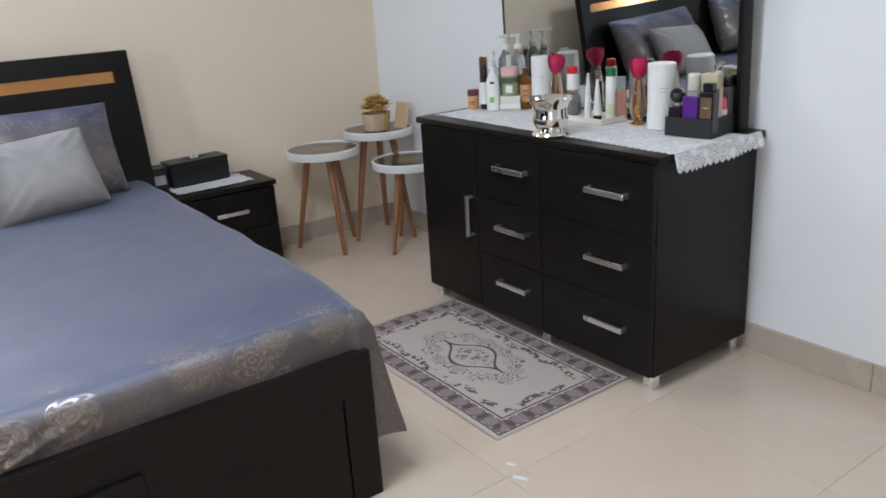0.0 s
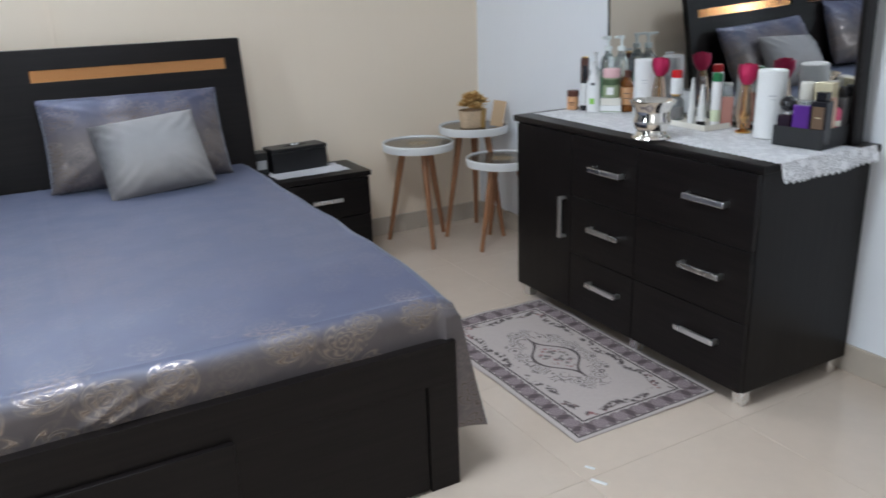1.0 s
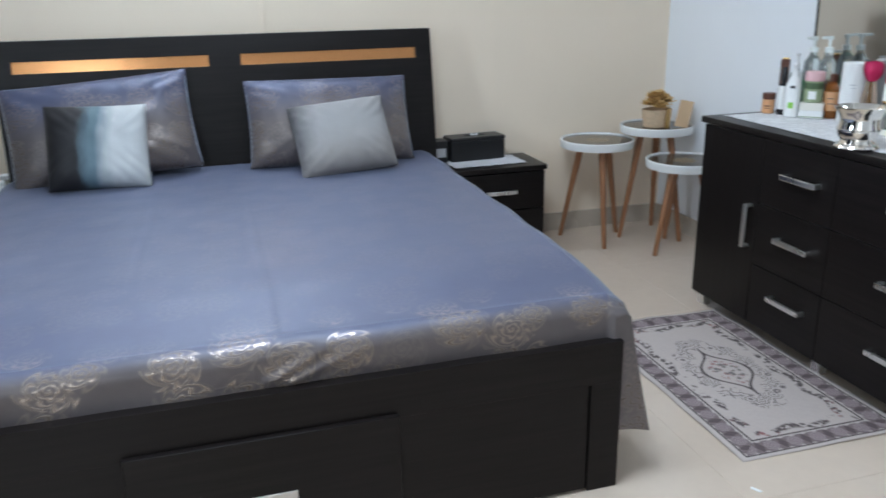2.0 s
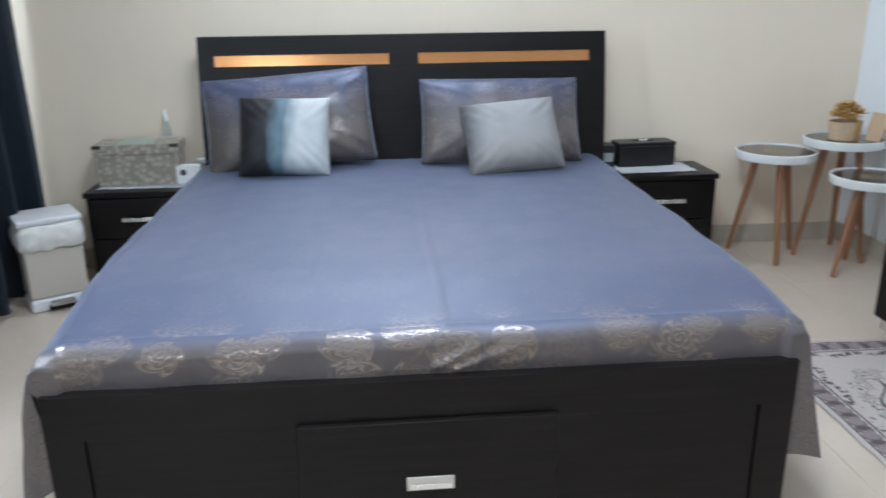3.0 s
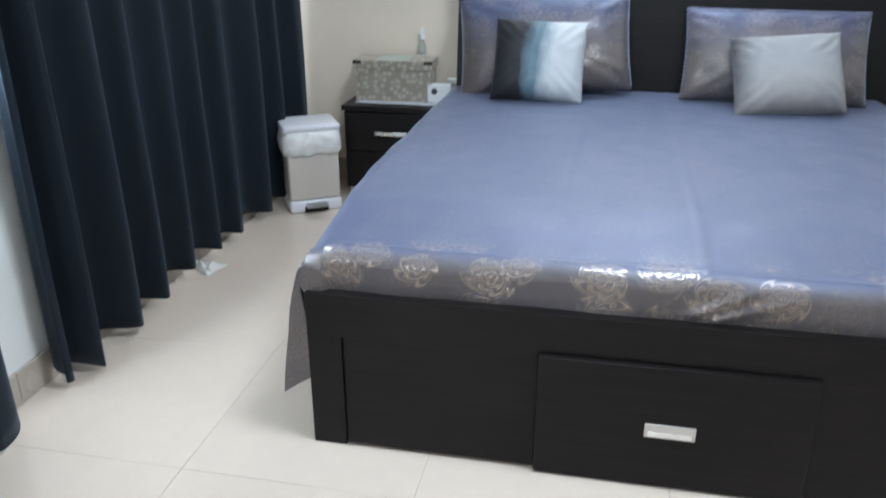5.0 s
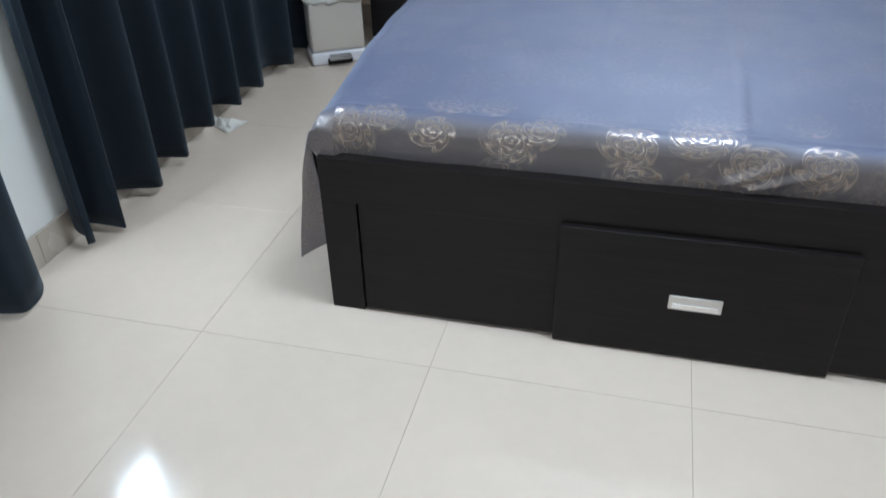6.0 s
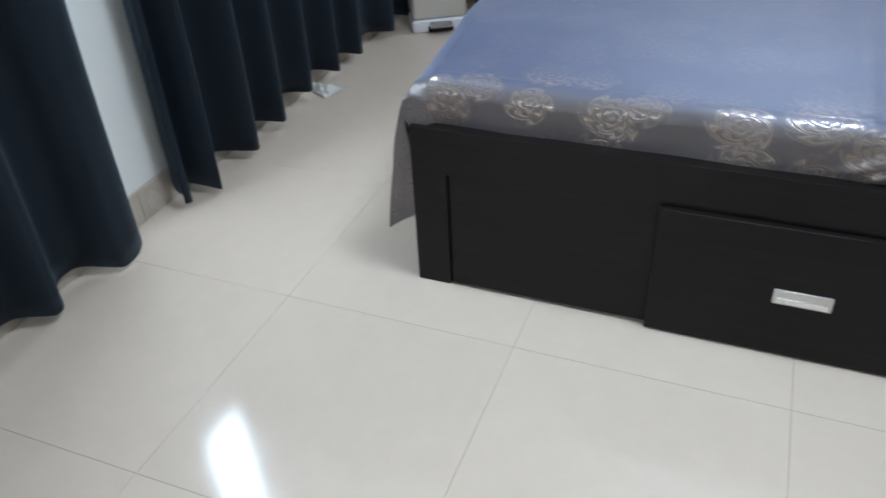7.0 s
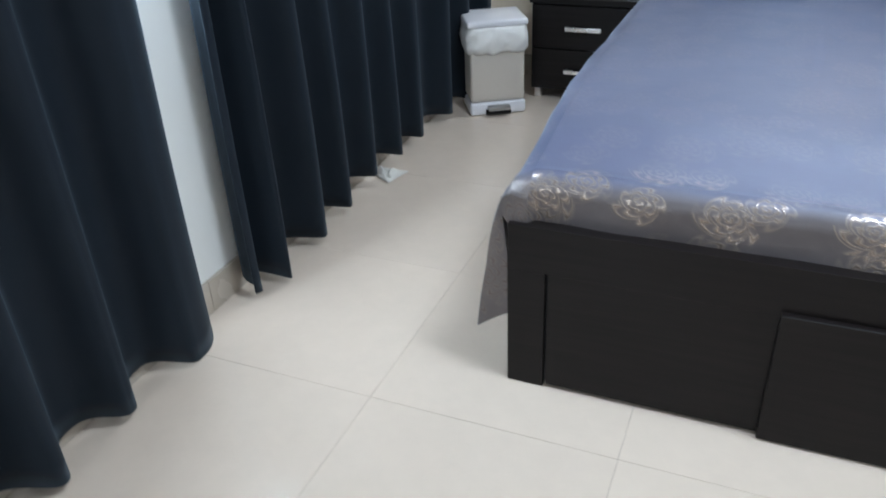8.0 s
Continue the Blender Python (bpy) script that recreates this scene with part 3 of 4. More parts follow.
part("frame_side", B(XE - 0.055, XE - 0.0453, MY1 - 0.0025, MY1, MZ0 + 0.001, MZ1), WOOD_Z, mirror)

mirror.matrix_basis = Matrix.Translation((XE - 0.022, 0.5, MZ0)) @ pose(0, 0, 0, 0, -1.8, -1.5) @ Matrix.Translation((0, -0.5, 0)) @ Matrix.Translation((-XE + 0.004 - 0.006, 0, -MZ0))

# ---- three round side tables ----
LEG = plain("beech_brown_leg", (0.30, 0.135, 0.062), 0.42, var=0.25, scale=18)
RIM = plain("white_lacquer_rim", (0.80, 0.80, 0.79), 0.3, var=0.04)


def table_top_material(name, glossy):
    n = Nodes(name)
    p = n.xyz()
    ang = n.math("ARCTAN2", p[1], p[0])
    rr = n.math("SQRT", n.math("ADD", n.math("MULTIPLY", p[0], p[0]), n.math("MULTIPLY", p[1], p[1])))
    petal = n.math("MULTIPLY_ADD", n.math("SINE", n.math("MULTIPLY", ang, 8.0)), 0.012, rr)
    ring = n.math("ABSOLUTE", n.math("SINE", n.math("MULTIPLY", petal, 110.0)))
    motif = n.math("MULTIPLY", n.span(ring, 0.5, 0.9), n.span(petal, 0.075, 0.06))
    base = n.mix(n.noise(20, 5), (0.060, 0.047, 0.036), (0.12, 0.095, 0.07))
    n.set("Base Color", n.mix(motif, base, (0.36, 0.26, 0.13))).set("Roughness", glossy)
    return n.m


TOP_M = table_top_material("smoked_patterned_top", 0.14)


def build_side_table(x, y, h, r, turn):
    t = thing("side_table", "round white-rimmed side table with dark top and wooden legs", "side table", (x, y, 0), turn, "nest of side tables")
    part("rim", lathe(bmesh.new(), [(r - 0.012, h - 0.042), (r - 0.002, h - 0.041), (r, h - 0.036), (r + 0.003, h - 0.003), (r + 0.001, h), (r - 0.006, h), (r - 0.009, h - 0.01), (r - 0.009, h - 0.02)], n=64), RIM, t, "white lacquered rim")
    part("top", lathe(bmesh.new(), [(r - 0.0095, h - 0.0415), (r - 0.0095, h - 0.008)], n=64), TOP_M, t, "dark glossy patterned disc")
    for k in range(3):
        a = 2 * math.pi * k / 3
        c, s = math.cos(a), math.sin(a)
        part("leg", rod(bmesh.new(), (0.185 * c * r / 0.19, 0.185 * s * r / 0.19, 0), (0.085 * c, 0.085 * s, h - 0.0415), 0.0112, 0.0190), LEG, t, "tapered brown wooden leg")
    return t


build_side_table(2.792, 2.066, 0.552, 0.191, -99)
build_side_table(3.118, 2.030, 0.612, 0.188, 177)
build_side_table(3.122, 1.757, 0.478, 0.187, 200)


# ---- rug ----
def rug_material():
    n = Nodes("woven_rug")
    p = n.xyz()
    hx, hy = 0.29, 0.505
    ax, ay = n.math("ABSOLUTE", p[0]), n.math("ABSOLUTE", p[1])
    e = n.math("MINIMUM", n.math("SUBTRACT", hx, ax), n.math("SUBTRACT", hy, ay))

    def band(v, a, b, s=0.002):
        return n.math("MULTIPLY", n.span(v, a - s, a + s), n.span(v, b + s, b - s))
    cream, mauve, dark = (0.54, 0.475, 0.445), (0.19, 0.145, 0.15), (0.055, 0.038, 0.040)
    col = n.mix(n.noise(90, 3), (0.47, 0.41, 0.385), (0.55, 0.485, 0.455))
    # border of round medallions on mauve
    dx, dy = n.math("SUBTRACT", hx, ax), n.math("SUBTRACT", hy, ay)
    long_side = n.math("LESS_THAN", dx, dy)
    along = n.math("ADD", n.math("MULTIPLY", long_side, p[1]), n.math("MULTIPLY", n.math("SUBTRACT", 1.0, long_side), p[0]))
    sm = n.math("SUBTRACT", n.math("FLOORED_MODULO", n.math("ADD", along, 0.0405), 0.081), 0.0405)
    eb = n.math("SUBTRACT", e, 0.050)
    rr = n.math("SQRT", n.math("ADD", n.math("MULTIPLY", sm, sm), n.math("MULTIPLY", eb, eb)))
    lobes = n.math("MULTIPLY_ADD", n.math("SINE", n.math("MULTIPLY", n.math("ARCTAN2", eb, sm), 8.0)), 0.0018, rr)
    fleck = n.voronoi(120)
    ground = n.mix(n.span(fleck.outputs["Distance"], 0.25, 0.45), (0.150, 0.115, 0.12), mauve)
    disc = n.mix(n.span(n.math("SINE", n.math("MULTIPLY", lobes, 700.0)), -0.2, 0.6), (0.22, 0.175, 0.18), (0.33, 0.27, 0.275))
    border = n.mix(n.span(lobes, 0.0265, 0.0245), ground, disc)
    spot = n.math("SUBTRACT", n.math("ABSOLUTE", sm), 0.0405)
    star = n.math("ADD", n.math("ABSOLUTE", spot), n.math("MULTIPLY", n.math("ABSOLUTE", eb), 0.45))
    border = n.mix(n.math("MULTIPLY", n.span(star, 0.016, 0.012), n.span(fleck.outputs["Distance"], 0.15, 0.3)), border, (0.105, 0.078, 0.08))
    border = n.mix(n.math("MULTIPLY", n.span(n.math("ABSOLUTE", eb), 0.022, 0.026), n.span(n.math("SINE", n.math("MULTIPLY", along, 155.0)), 0.2, 0.6)), border, cream)
    col = n.mix(band(e, 0.022, 0.078), col, border)
    col = n.mix(band(e, 0.0155, 0.0215, 0.001), col, dark)
    col = n.mix(band(e, 0.084, 0.0905, 0.001), col, dark)
    # sprays of small flowers inside the border
    f = n.voronoi(62)
    pick = n.span(n.noise(9, 2), 0.42, 0.48)
    sway = n.math("MULTIPLY_ADD", n.math("SINE", n.math("MULTIPLY", along, 40.0)), 0.010, e)
    spray = n.math("MULTIPLY", n.math("MULTIPLY", n.span(f.outputs["Distance"], 0.62, 0.48), pick), band(sway, 0.102, 0.130, 0.004))
    corner = n.span(n.math("ADD", dx, dy), 0.34, 0.27)
    hue = n.mix(n.math("MULTIPLY", corner, n.span(n.noise(30, 1), 0.48, 0.55)), dark, (0.25, 0.085, 0.09))
    col = n.mix(n.math("MULTIPLY", spray, 0.9), col, hue)
    # oval wreath of scrolls round an ogee medallion
    q = n.math("SQRT", n.math("ADD", n.math("POWER", n.math("DIVIDE", ax, 0.135), 2.0), n.math("POWER", n.math("DIVIDE", ay, 0.25), 2.0)))
    wob = n.math("MULTIPLY_ADD", n.math("SINE", n.math("MULTIPLY", n.math("ARCTAN2", ay, ax), 12.0)), 0.07, q)
    inner = n.voronoi(23)
    scroll = n.span(n.math("SINE", n.math("MULTIPLY_ADD", inner.outputs["Distance"], 26.0, n.math("MULTIPLY", n.noise(30, 2), 5.0))), 0.35, 0.8)
    col = n.mix(n.math("MULTIPLY", n.math("MULTIPLY", scroll, band(wob, 0.66, 1.03, 0.03)), 0.88), col, (0.13, 0.105, 0.105))
    og = n.math("ADD", n.math("DIVIDE", ax, 0.088), n.math("ADD", n.math("DIVIDE", ay, 0.165), n.math("MULTIPLY", n.math("SINE", n.math("MULTIPLY", ay, 38.0)), -0.13)))
    col = n.mix(band(og, 0.92, 1.05, 0.02), col, (0.085, 0.065, 0.065))
    blo = n.voronoi(50)
    bloom = n.math("MULTIPLY", n.span(blo.outputs["Distance"], 0.55, 0.42), n.math("MULTIPLY", n.span(q, 0.46, 0.36), n.span(n.noise(24, 1), 0.42, 0.48)))
    col = n.mix(n.math("MULTIPLY", bloom, 0.8), col, n.mix(n.span(n.noise(30, 1), 0.45, 0.55), (0.28, 0.10, 0.11), (0.11, 0.10, 0.095)))
    n.set("Base Color", col).set("Roughness", 0.95)
    n.bump(n.noise(420, 2), 0.5, 0.0015)
    return n.m


def rug_surface(u, v):
    x, y = (u - 0.5) * 0.59, (v - 0.5) * 1.006
    edge = max(abs(u - 0.5), abs(v - 0.5)) * 2
    lift = 0.012 * max(0.0, noise.noise(Vector((x * 5, y * 5, 1.0)))) * edge ** 4
    return Vector((x + 0.004 * noise.noise(Vector((0, y * 6, 2))), y + 0.003 * noise.noise(Vector((x * 6, 0, 4))), 0.0042 + lift))


rug = part("rug", sheet_grid(bmesh.new(), 40, 60, rug_surface), rug_material(), sharp=80)
rug.modifiers.new("pile", "SOLIDIFY").thickness = 0.003
rug.matrix_basis = pose(2.519, 0.484, 0.0, 0, 0, -0.5)
tagged(rug, "small cream and mauve woven rug with floral medallion", "rug")


# ---- curtains ----
def curtain_material():
    n = Nodes("navy_curtain_cloth")
    n.set("Base Color", n.mix(n.noise(5, 3), (0.0056, 0.0086, 0.0132), (0.0086, 0.0126, 0.0186)))
    n.set("Specular IOR Level", 0.15).set("Roughness", 0.62).set("Sheen Weight", 0.13).set("Sheen Roughness", 0.5).set("Sheen Tint", (0.5, 0.65, 0.8))
    n.bump(n.math("ADD", n.noise(1.0, 2, n.scaled((300.0, 300.0, 300.0))), n.noise(60, 2)), 0.12, 0.001)
    return n.m


NAVY = curtain_material()


def build_curtain(y0, y1, crests, depths, hems, seed, x_mid=-0.822):
    """Crests: where the folds stand out into the room, from south to north, with their depth and hem height."""
    z1 = 2.48
    turns = [2 * math.pi * k + math.pi / 2 for k in range(len(crests))]
    n = int((y1 - y0) / 0.007)

    def f(u, v):
        y = y0 + (y1 - y0) * u
        ph = sum(float(np.interp(y + d, crests, turns)) for d in (-0.02, -0.007, 0.007, 0.02)) / 4
        if y < crests[0]:
            ph = math.pi / 2 - (crests[0] - y) * 24.0
        elif y > crests[-1]:
            ph = turns[-1] + (y - crests[-1]) * 11.0
        s = math.sin(ph)
        amp = float(np.interp(y, crests, depths)) * (1 - 0.40 * v + 0.12 * math.sin(3.1 * v + y * 4))
        hem = float(np.interp(y, crests, hems)) + 0.011 * (1 - s) + 0.006 * noise.noise(Vector((y * 6, seed, 9)))
        z = hem + (z1 - hem) * v
        flat = s + 0.10 * math.sin(3 * ph)
        x = x_mid + amp * flat + 0.010 * noise.noise(Vector((y * 3, z * 1.2, seed)))
        yy = y + 0.016 * math.cos(ph) * (1 - 0.3 * v) + 0.008 * noise.noise(Vector((y * 2, seed, z)))
        return Vector((max(x, XW + 0.014), min(yy, YN - 0.015), z))
    ob = part("curtain", sheet_grid(bmesh.new(), n, 44, f), NAVY, sharp=80)
    ob.modifiers.new("cloth", "SOLIDIFY").thickness = 0.003
    return tagged(ob, "dark navy floor-length pleated curtain drawn over the window", "curtain", "curtains at the window")


build_curtain(0.070, 2.185, (0.106, 0.190, 0.445, 0.632, 0.845, 1.06, 1.26, 1.57, 1.80, 2.05), (0.036, 0.078, 0.055, 0.045, 0.045, 0.045, 0.042, 0.045, 0.04, 0.04), (0.026, 0.024, 0.034, 0.046, 0.066, 0.06, 0.05, 0.04, 0.032, 0.03), 2.0)
build_curtain(-1.75, -0.108, (-1.62, -1.38, -1.14, -0.92, -0.672, -0.448, -0.225), (0.05, 0.05, 0.05, 0.055, 0.06, 0.045, 0.068), (0.03, 0.03, 0.03, 0.03, 0.022, 0.03, 0.022), 6.0)
ROD = plain("black_curtain_rod", (0.02, 0.02, 0.02), 0.35, 0.8)
rodt = thing("curtain_rod", "black metal curtain rod above the window", "curtain rod", (-0.785, 0, 2.5))
part("pole", rod(bmesh.new(), (0, -1.6, 0), (0, YN - 0.01, 0), 0.012), ROD, rodt)
for y in (-1.4, 0.4, 2.1):
    part("bracket", rod(bmesh.new(), (0, y, 0), (XW + 0.785, y, 0), 0.008), ROD, rodt)


# ---- pedal bin ----
BIN = plain("cream_bin_plastic", (0.60, 0.54, 0.47), 0.4, var=0.05)
BIN_W = plain("white_bin_plastic", (0.74, 0.72, 0.74), 0.35, var=0.04)
BAG = plain("white_bin_bag", (0.80, 0.77, 0.73), 0.35, var=0.05, scale=20, bump=0.4, fine=45)


def build_bin():
    b = thing("pedal_bin", "cream pedal bin with white lid and overhanging white bag", "bin", (-0.670, 1.803, 0), 31)
    w, d = 0.125, 0.108
    part("base", B(-w, w, -d, d, 0.0, 0.058, bev=0.014, seg=3), BIN_W, b, "white plinth")
    part("body", B(-w + 0.004, w - 0.004, -d + 0.004, d - 0.004, 0.0585, 0.385, bev=0.016, seg=3), BIN, b)
    bm = bmesh.new()
    n = 60
    rows = 10

    def rim(u, v):
        a = 2 * math.pi * u
        k = 1 / max(abs(math.cos(a)) ** 8 + abs(math.sin(a)) ** 8, 1e-6) ** 0.125
        bulge = 0.004 + 0.010 * math.sin(math.pi * v) + 0.009 * noise.noise(Vector((math.cos(a) * 4, math.sin(a) * 4, v * 3))) + 0.005 * math.sin(a * 17 + 6 * noise.noise(Vector((a, v * 2, 1)))) * (1 - v * 0.6)
        z = 0.275 + 0.115 * v + 0.012 * (1 - v) * noise.noise(Vector((math.cos(a) * 2, math.sin(a) * 2, 7)))
        return Vector((k * math.cos(a) * (w + bulge), k * math.sin(a) * (d + bulge), z))
    sheet_grid(bm, n, rows, rim)
    bmesh.ops.remove_doubles(bm, verts=bm.verts[:], dist=1e-5)
    bag = part("bag", bm, BAG, b, "crumpled white plastic bag folded over the rim", sharp=80)
    bag.modifiers.new("film", "SOLIDIFY").thickness = 0.0015
    lid = part("lid", B(-w - 0.008, w + 0.008, -d - 0.006, d + 0.004, 0.387, 0.418, bev=0.012, seg=3), BIN_W, b, "white flat lid")
    part("pedal", B(-0.050, 0.050, -d - 0.040, -d + 0.004, 0.030, 0.048, bev=0.006), plain("worn_steel", (0.42, 0.41, 0.40), 0.3, 0.9), b, "steel pedal")
    part("pedal_slot", B(-0.056, 0.056, -d - 0.012, -d + 0.006, 0.006, 0.0295, bev=0.002), GAP, b, "near-black block for the shaded slot under the pedal")
    return b


build_bin()


# ---- things on the dresser ----
TOP = DH + 0.004


def lace_material(name, holes, low):
    n = Nodes(name)
    net = n.voronoi(holes, feature="DISTANCE_TO_EDGE")
    big = n.voronoi(holes / 5)
    solid = n.span(n.math("ADD", n.span(net.outputs["Distance"], 0.16, 0.08), n.span(big.outputs["Distance"], 0.42, 0.30)), 0.3, 0.6)
    n.set("Base Color", n.mix(n.noise(60, 3), (0.80, 0.80, 0.83), (0.90, 0.90, 0.90))).set("Roughness", 0.75)
    n.set("Alpha", n.span(solid, 0.0, 1.0, low, 1.0))
    n.bump(n.math("ADD", solid, n.noise(300, 2)), 0.6, 0.0015)
    return n.m


LACE = lace_material("white_crochet_lace", 150, 0.72)
runner = thing("lace_runner", "white crochet lace runner spread over the dresser top", "table runner", (0, 0, TOP - 0.004))
RX0, RX1, RY0, RY1 = 2.825, 3.19, DY0 - 0.026, 1.075


def scallop(k, deep=0.008):
    return deep * abs(math.sin(math.pi * k))


def runner_top(u, v):
    y = RY0 + (RY1 - RY0) * v
    x = RX0 + (RX1 - RX0) * u
    if u < 0.04:
        x -= scallop((y - RY0) / 0.026, 0.013)
    if v > 0.99:
        y += scallop((x - RX0) / 0.022)
    return Vector((x + 0.025 * v * (1 - u), y, 0.0025 + 0.0012 * noise.noise(Vector((x * 20, y * 20, 0)))))


part("cloth", sheet_grid(bmesh.new(), 26, 330, runner_top), LACE, runner)


def runner_drop(u, v):
    x = RX0 + (RX1 - RX0 + 0.080) * u
    hang = (0.047 + 0.006 * math.sin(x * 9)) * v + (scallop((x - RX0) / 0.026, 0.011) if v > 0.9 else 0.0)
    return Vector((x - 0.004 * v, RY0 - 0.002 - 0.016 * v + 0.006 * v * math.sin(x * 30), 0.003 - hang))


part("hanging_edge", sheet_grid(bmesh.new(), 120, 8, runner_drop), lace_material("cream_lace_edge", 120, 0.55), runner, "scalloped lace edge hanging over the dresser side")


def glassy(name, col, rough=0.05, thin=0.85):
    n = Nodes(name)
    n.set("Base Color", col).set("Roughness", rough).set("Transmission Weight", thin).set("IOR", 1.4)
    return n.m


def lacquer(name, col, rough=0.3, metal=0.0):
    return plain(name, col, rough, metal, var=0.05, scale=30, bump=0.02)


CLEAR = glassy("clear_plastic", (0.86, 0.92, 0.90))
AMBER = glassy("amber_glass", (0.45, 0.16, 0.03), 0.08, 0.6)
GREENL = glassy("green_liquid", (0.02, 0.40, 0.12), 0.1, 0.5)
WH = lacquer("white_plastic", (0.80, 0.80, 0.79), 0.32)
OFFW = lacquer("ivory_plastic", (0.74, 0.71, 0.63), 0.35)
BLK = lacquer("black_lacquer", (0.012, 0.011, 0.014), 0.22)
BROWN = lacquer("brown_plastic", (0.10, 0.035, 0.02), 0.35)
ORANGE = lacquer("peach_label", (0.62, 0.33, 0.16), 0.5)
RED = lacquer("red_plastic", (0.62, 0.015, 0.02), 0.28)
GREEN = lacquer("green_plastic", (0.01, 0.16, 0.05), 0.3)
OLIVE = lacquer("olive_label", (0.28, 0.34, 0.20), 0.45)
DOLIVE = lacquer("dark_olive_label", (0.07, 0.11, 0.05), 0.45)
PINKC = lacquer("pale_pink_plastic", (0.72, 0.45, 0.46), 0.4)
PURPLE = lacquer("purple_foil", (0.10, 0.022, 0.24), 0.32, 0.2)
GOLDM = lacquer("gold_metal", (0.75, 0.50, 0.20), 0.2, 1.0)
ROSEM = lacquer("magenta_petals", (0.50, 0.010, 0.085), 0.45)
PINKB = lacquer("dusty_pink_plastic", (0.45, 0.20, 0.16), 0.4)
BEIGE = lacquer("beige_card", (0.62, 0.40, 0.30), 0.5)
BROWNGLASS = lacquer("smoked_label", (0.14, 0.085, 0.05), 0.35)
HOT = lacquer("pink_glass", (0.70, 0.12, 0.22), 0.2)
LIME = lacquer("lime_print", (0.25, 0.55, 0.08), 0.5)
INK = lacquer("dark_print", (0.05, 0.05, 0.05), 0.6)
PALEGOLD = lacquer("pale_gold_plastic", (0.70, 0.62, 0.42), 0.3, 0.3)


def turned(prof, n=28, squash=1.0):
    return lathe(bmesh.new(), prof, n=n, squash=squash)


def bottle(name, label, x, y, parts, turn=0.0, group="toiletries on the dresser", z=TOP, category="bottle"):
    """A toiletry of stacked turned or boxed parts."""
    t = thing(name, label, category, (x, y, z), turn, group)
    for pname, bm, m in parts:
        part(pname, bm, m, t)
    return t


def plate(y, half, z0, z1, x=0.0, deep=0.0006):
    """A flat print on a front that looks along minus x after turning."""
    return B(x - deep, x, y - half, y + half, z0, z1, bev=0)


# face the walk: local minus x looks towards it
FACE = 42.0
bottle("cream_jar", "small peach jar with a brown lid", 3.03, 1.058, [
    ("jar", turned([(0.022, 0), (0.024, 0.003), (0.024, 0.052), (0.022, 0.056)]), ORANGE),
    ("lid", turned([(0.0245, 0.0562), (0.025, 0.058), (0.025, 0.078), (0.023, 0.081)]), BROWN),
    ("label_bars", box(B(-0.0248, -0.0225, -0.012, 0.012, 0.028, 0.033, bev=0), -0.0248, -0.0225, -0.010, 0.008, 0.020, 0.023, bev=0), BROWN)], FACE, category="jar")
bottle("carton", "tall brown cosmetic carton", 3.125, 1.098, [("box", B(-0.014, 0.014, -0.016, 0.016, 0, 0.205, bev=0.001), BROWN), ("cap", B(-0.012, 0.012, -0.013, 0.013, 0.2051, 0.213), GOLDM)], FACE, category="carton")
bottle("dropper_bottle", "slim dark bottle with white label and black cap", 3.05, 1.006, [
    ("bottle", turned([(0.015, 0), (0.0165, 0.004), (0.0165, 0.118), (0.009, 0.128), (0.009, 0.134)]), BLK),
    ("label", turned([(0.0168, 0.022), (0.0170, 0.024), (0.0170, 0.112), (0.0168, 0.114)]), WH),
    ("cap", turned([(0.010, 0.1341), (0.0125, 0.136), (0.012, 0.168), (0.008, 0.186)]), BLK)], FACE)
bottle("lotion_bottle", "white lotion bottle with a nozzle and a green print", 3.045, 0.941, [
    ("bottle", turned([(0.017, 0), (0.0195, 0.004), (0.020, 0.08), (0.019, 0.125), (0.011, 0.150), (0.010, 0.156)], squash=1.4), WH),
    ("nozzle", box(turned([(0.012, 0.1565), (0.011, 0.18), (0.008, 0.20)]), -0.03, 0.008, -0.007, 0.007, 0.193, 0.207), WH),
    ("print", plate(0.002, 0.010, 0.035, 0.058, -0.0197), LIME),
    ("logo_bar", plate(0.0, 0.009, 0.112, 0.122, -0.0193), INK)], FACE)
for nm, px, py, h, liquid in (("pump", 3.165, 0.993, 0.30, GREENL), ("pump", 3.168, 0.915, 0.305, AMBER)):
    bottle("pump_bottle", "tall clear pump bottle with %s liquid" % ("green" if liquid is GREENL else "amber"), px, py, [
        ("bottle", turned([(0.028, 0), (0.032, 0.005), (0.032, h * 0.60), (0.030, h * 0.68), (0.014, h * 0.76), (0.013, h * 0.80)]), CLEAR),
        ("liquid", turned([(0.027, 0.006), (0.029, 0.01), (0.029, h * 0.45), (0.028, h * 0.452)]), liquid),
        ("pump_head", box(turned([(0.016, h * 0.8005), (0.016, h * 0.86), (0.006, h * 0.865), (0.006, h * 0.95), (0.011, h * 0.955), (0.011, h)]), -0.045, 0.008, -0.006, 0.006, h * 0.965, h), lacquer("frosted_pump", (0.72, 0.76, 0.74), 0.3))], FACE - 30)
bottle("soap_carton", "white soap carton lying flat", 3.10, 0.890, [("box", B(-0.03, 0.03, -0.043, 0.043, 0, 0.030, bev=0.002), WH), ("upper_box", B(-0.028, 0.03, -0.041, 0.042, 0.0301, 0.060, bev=0.002), OFFW),
        ("stripe", B(-0.0305, -0.0301, -0.043, 0.043, 0.004, 0.008, bev=0), OLIVE)], FACE, category="carton")
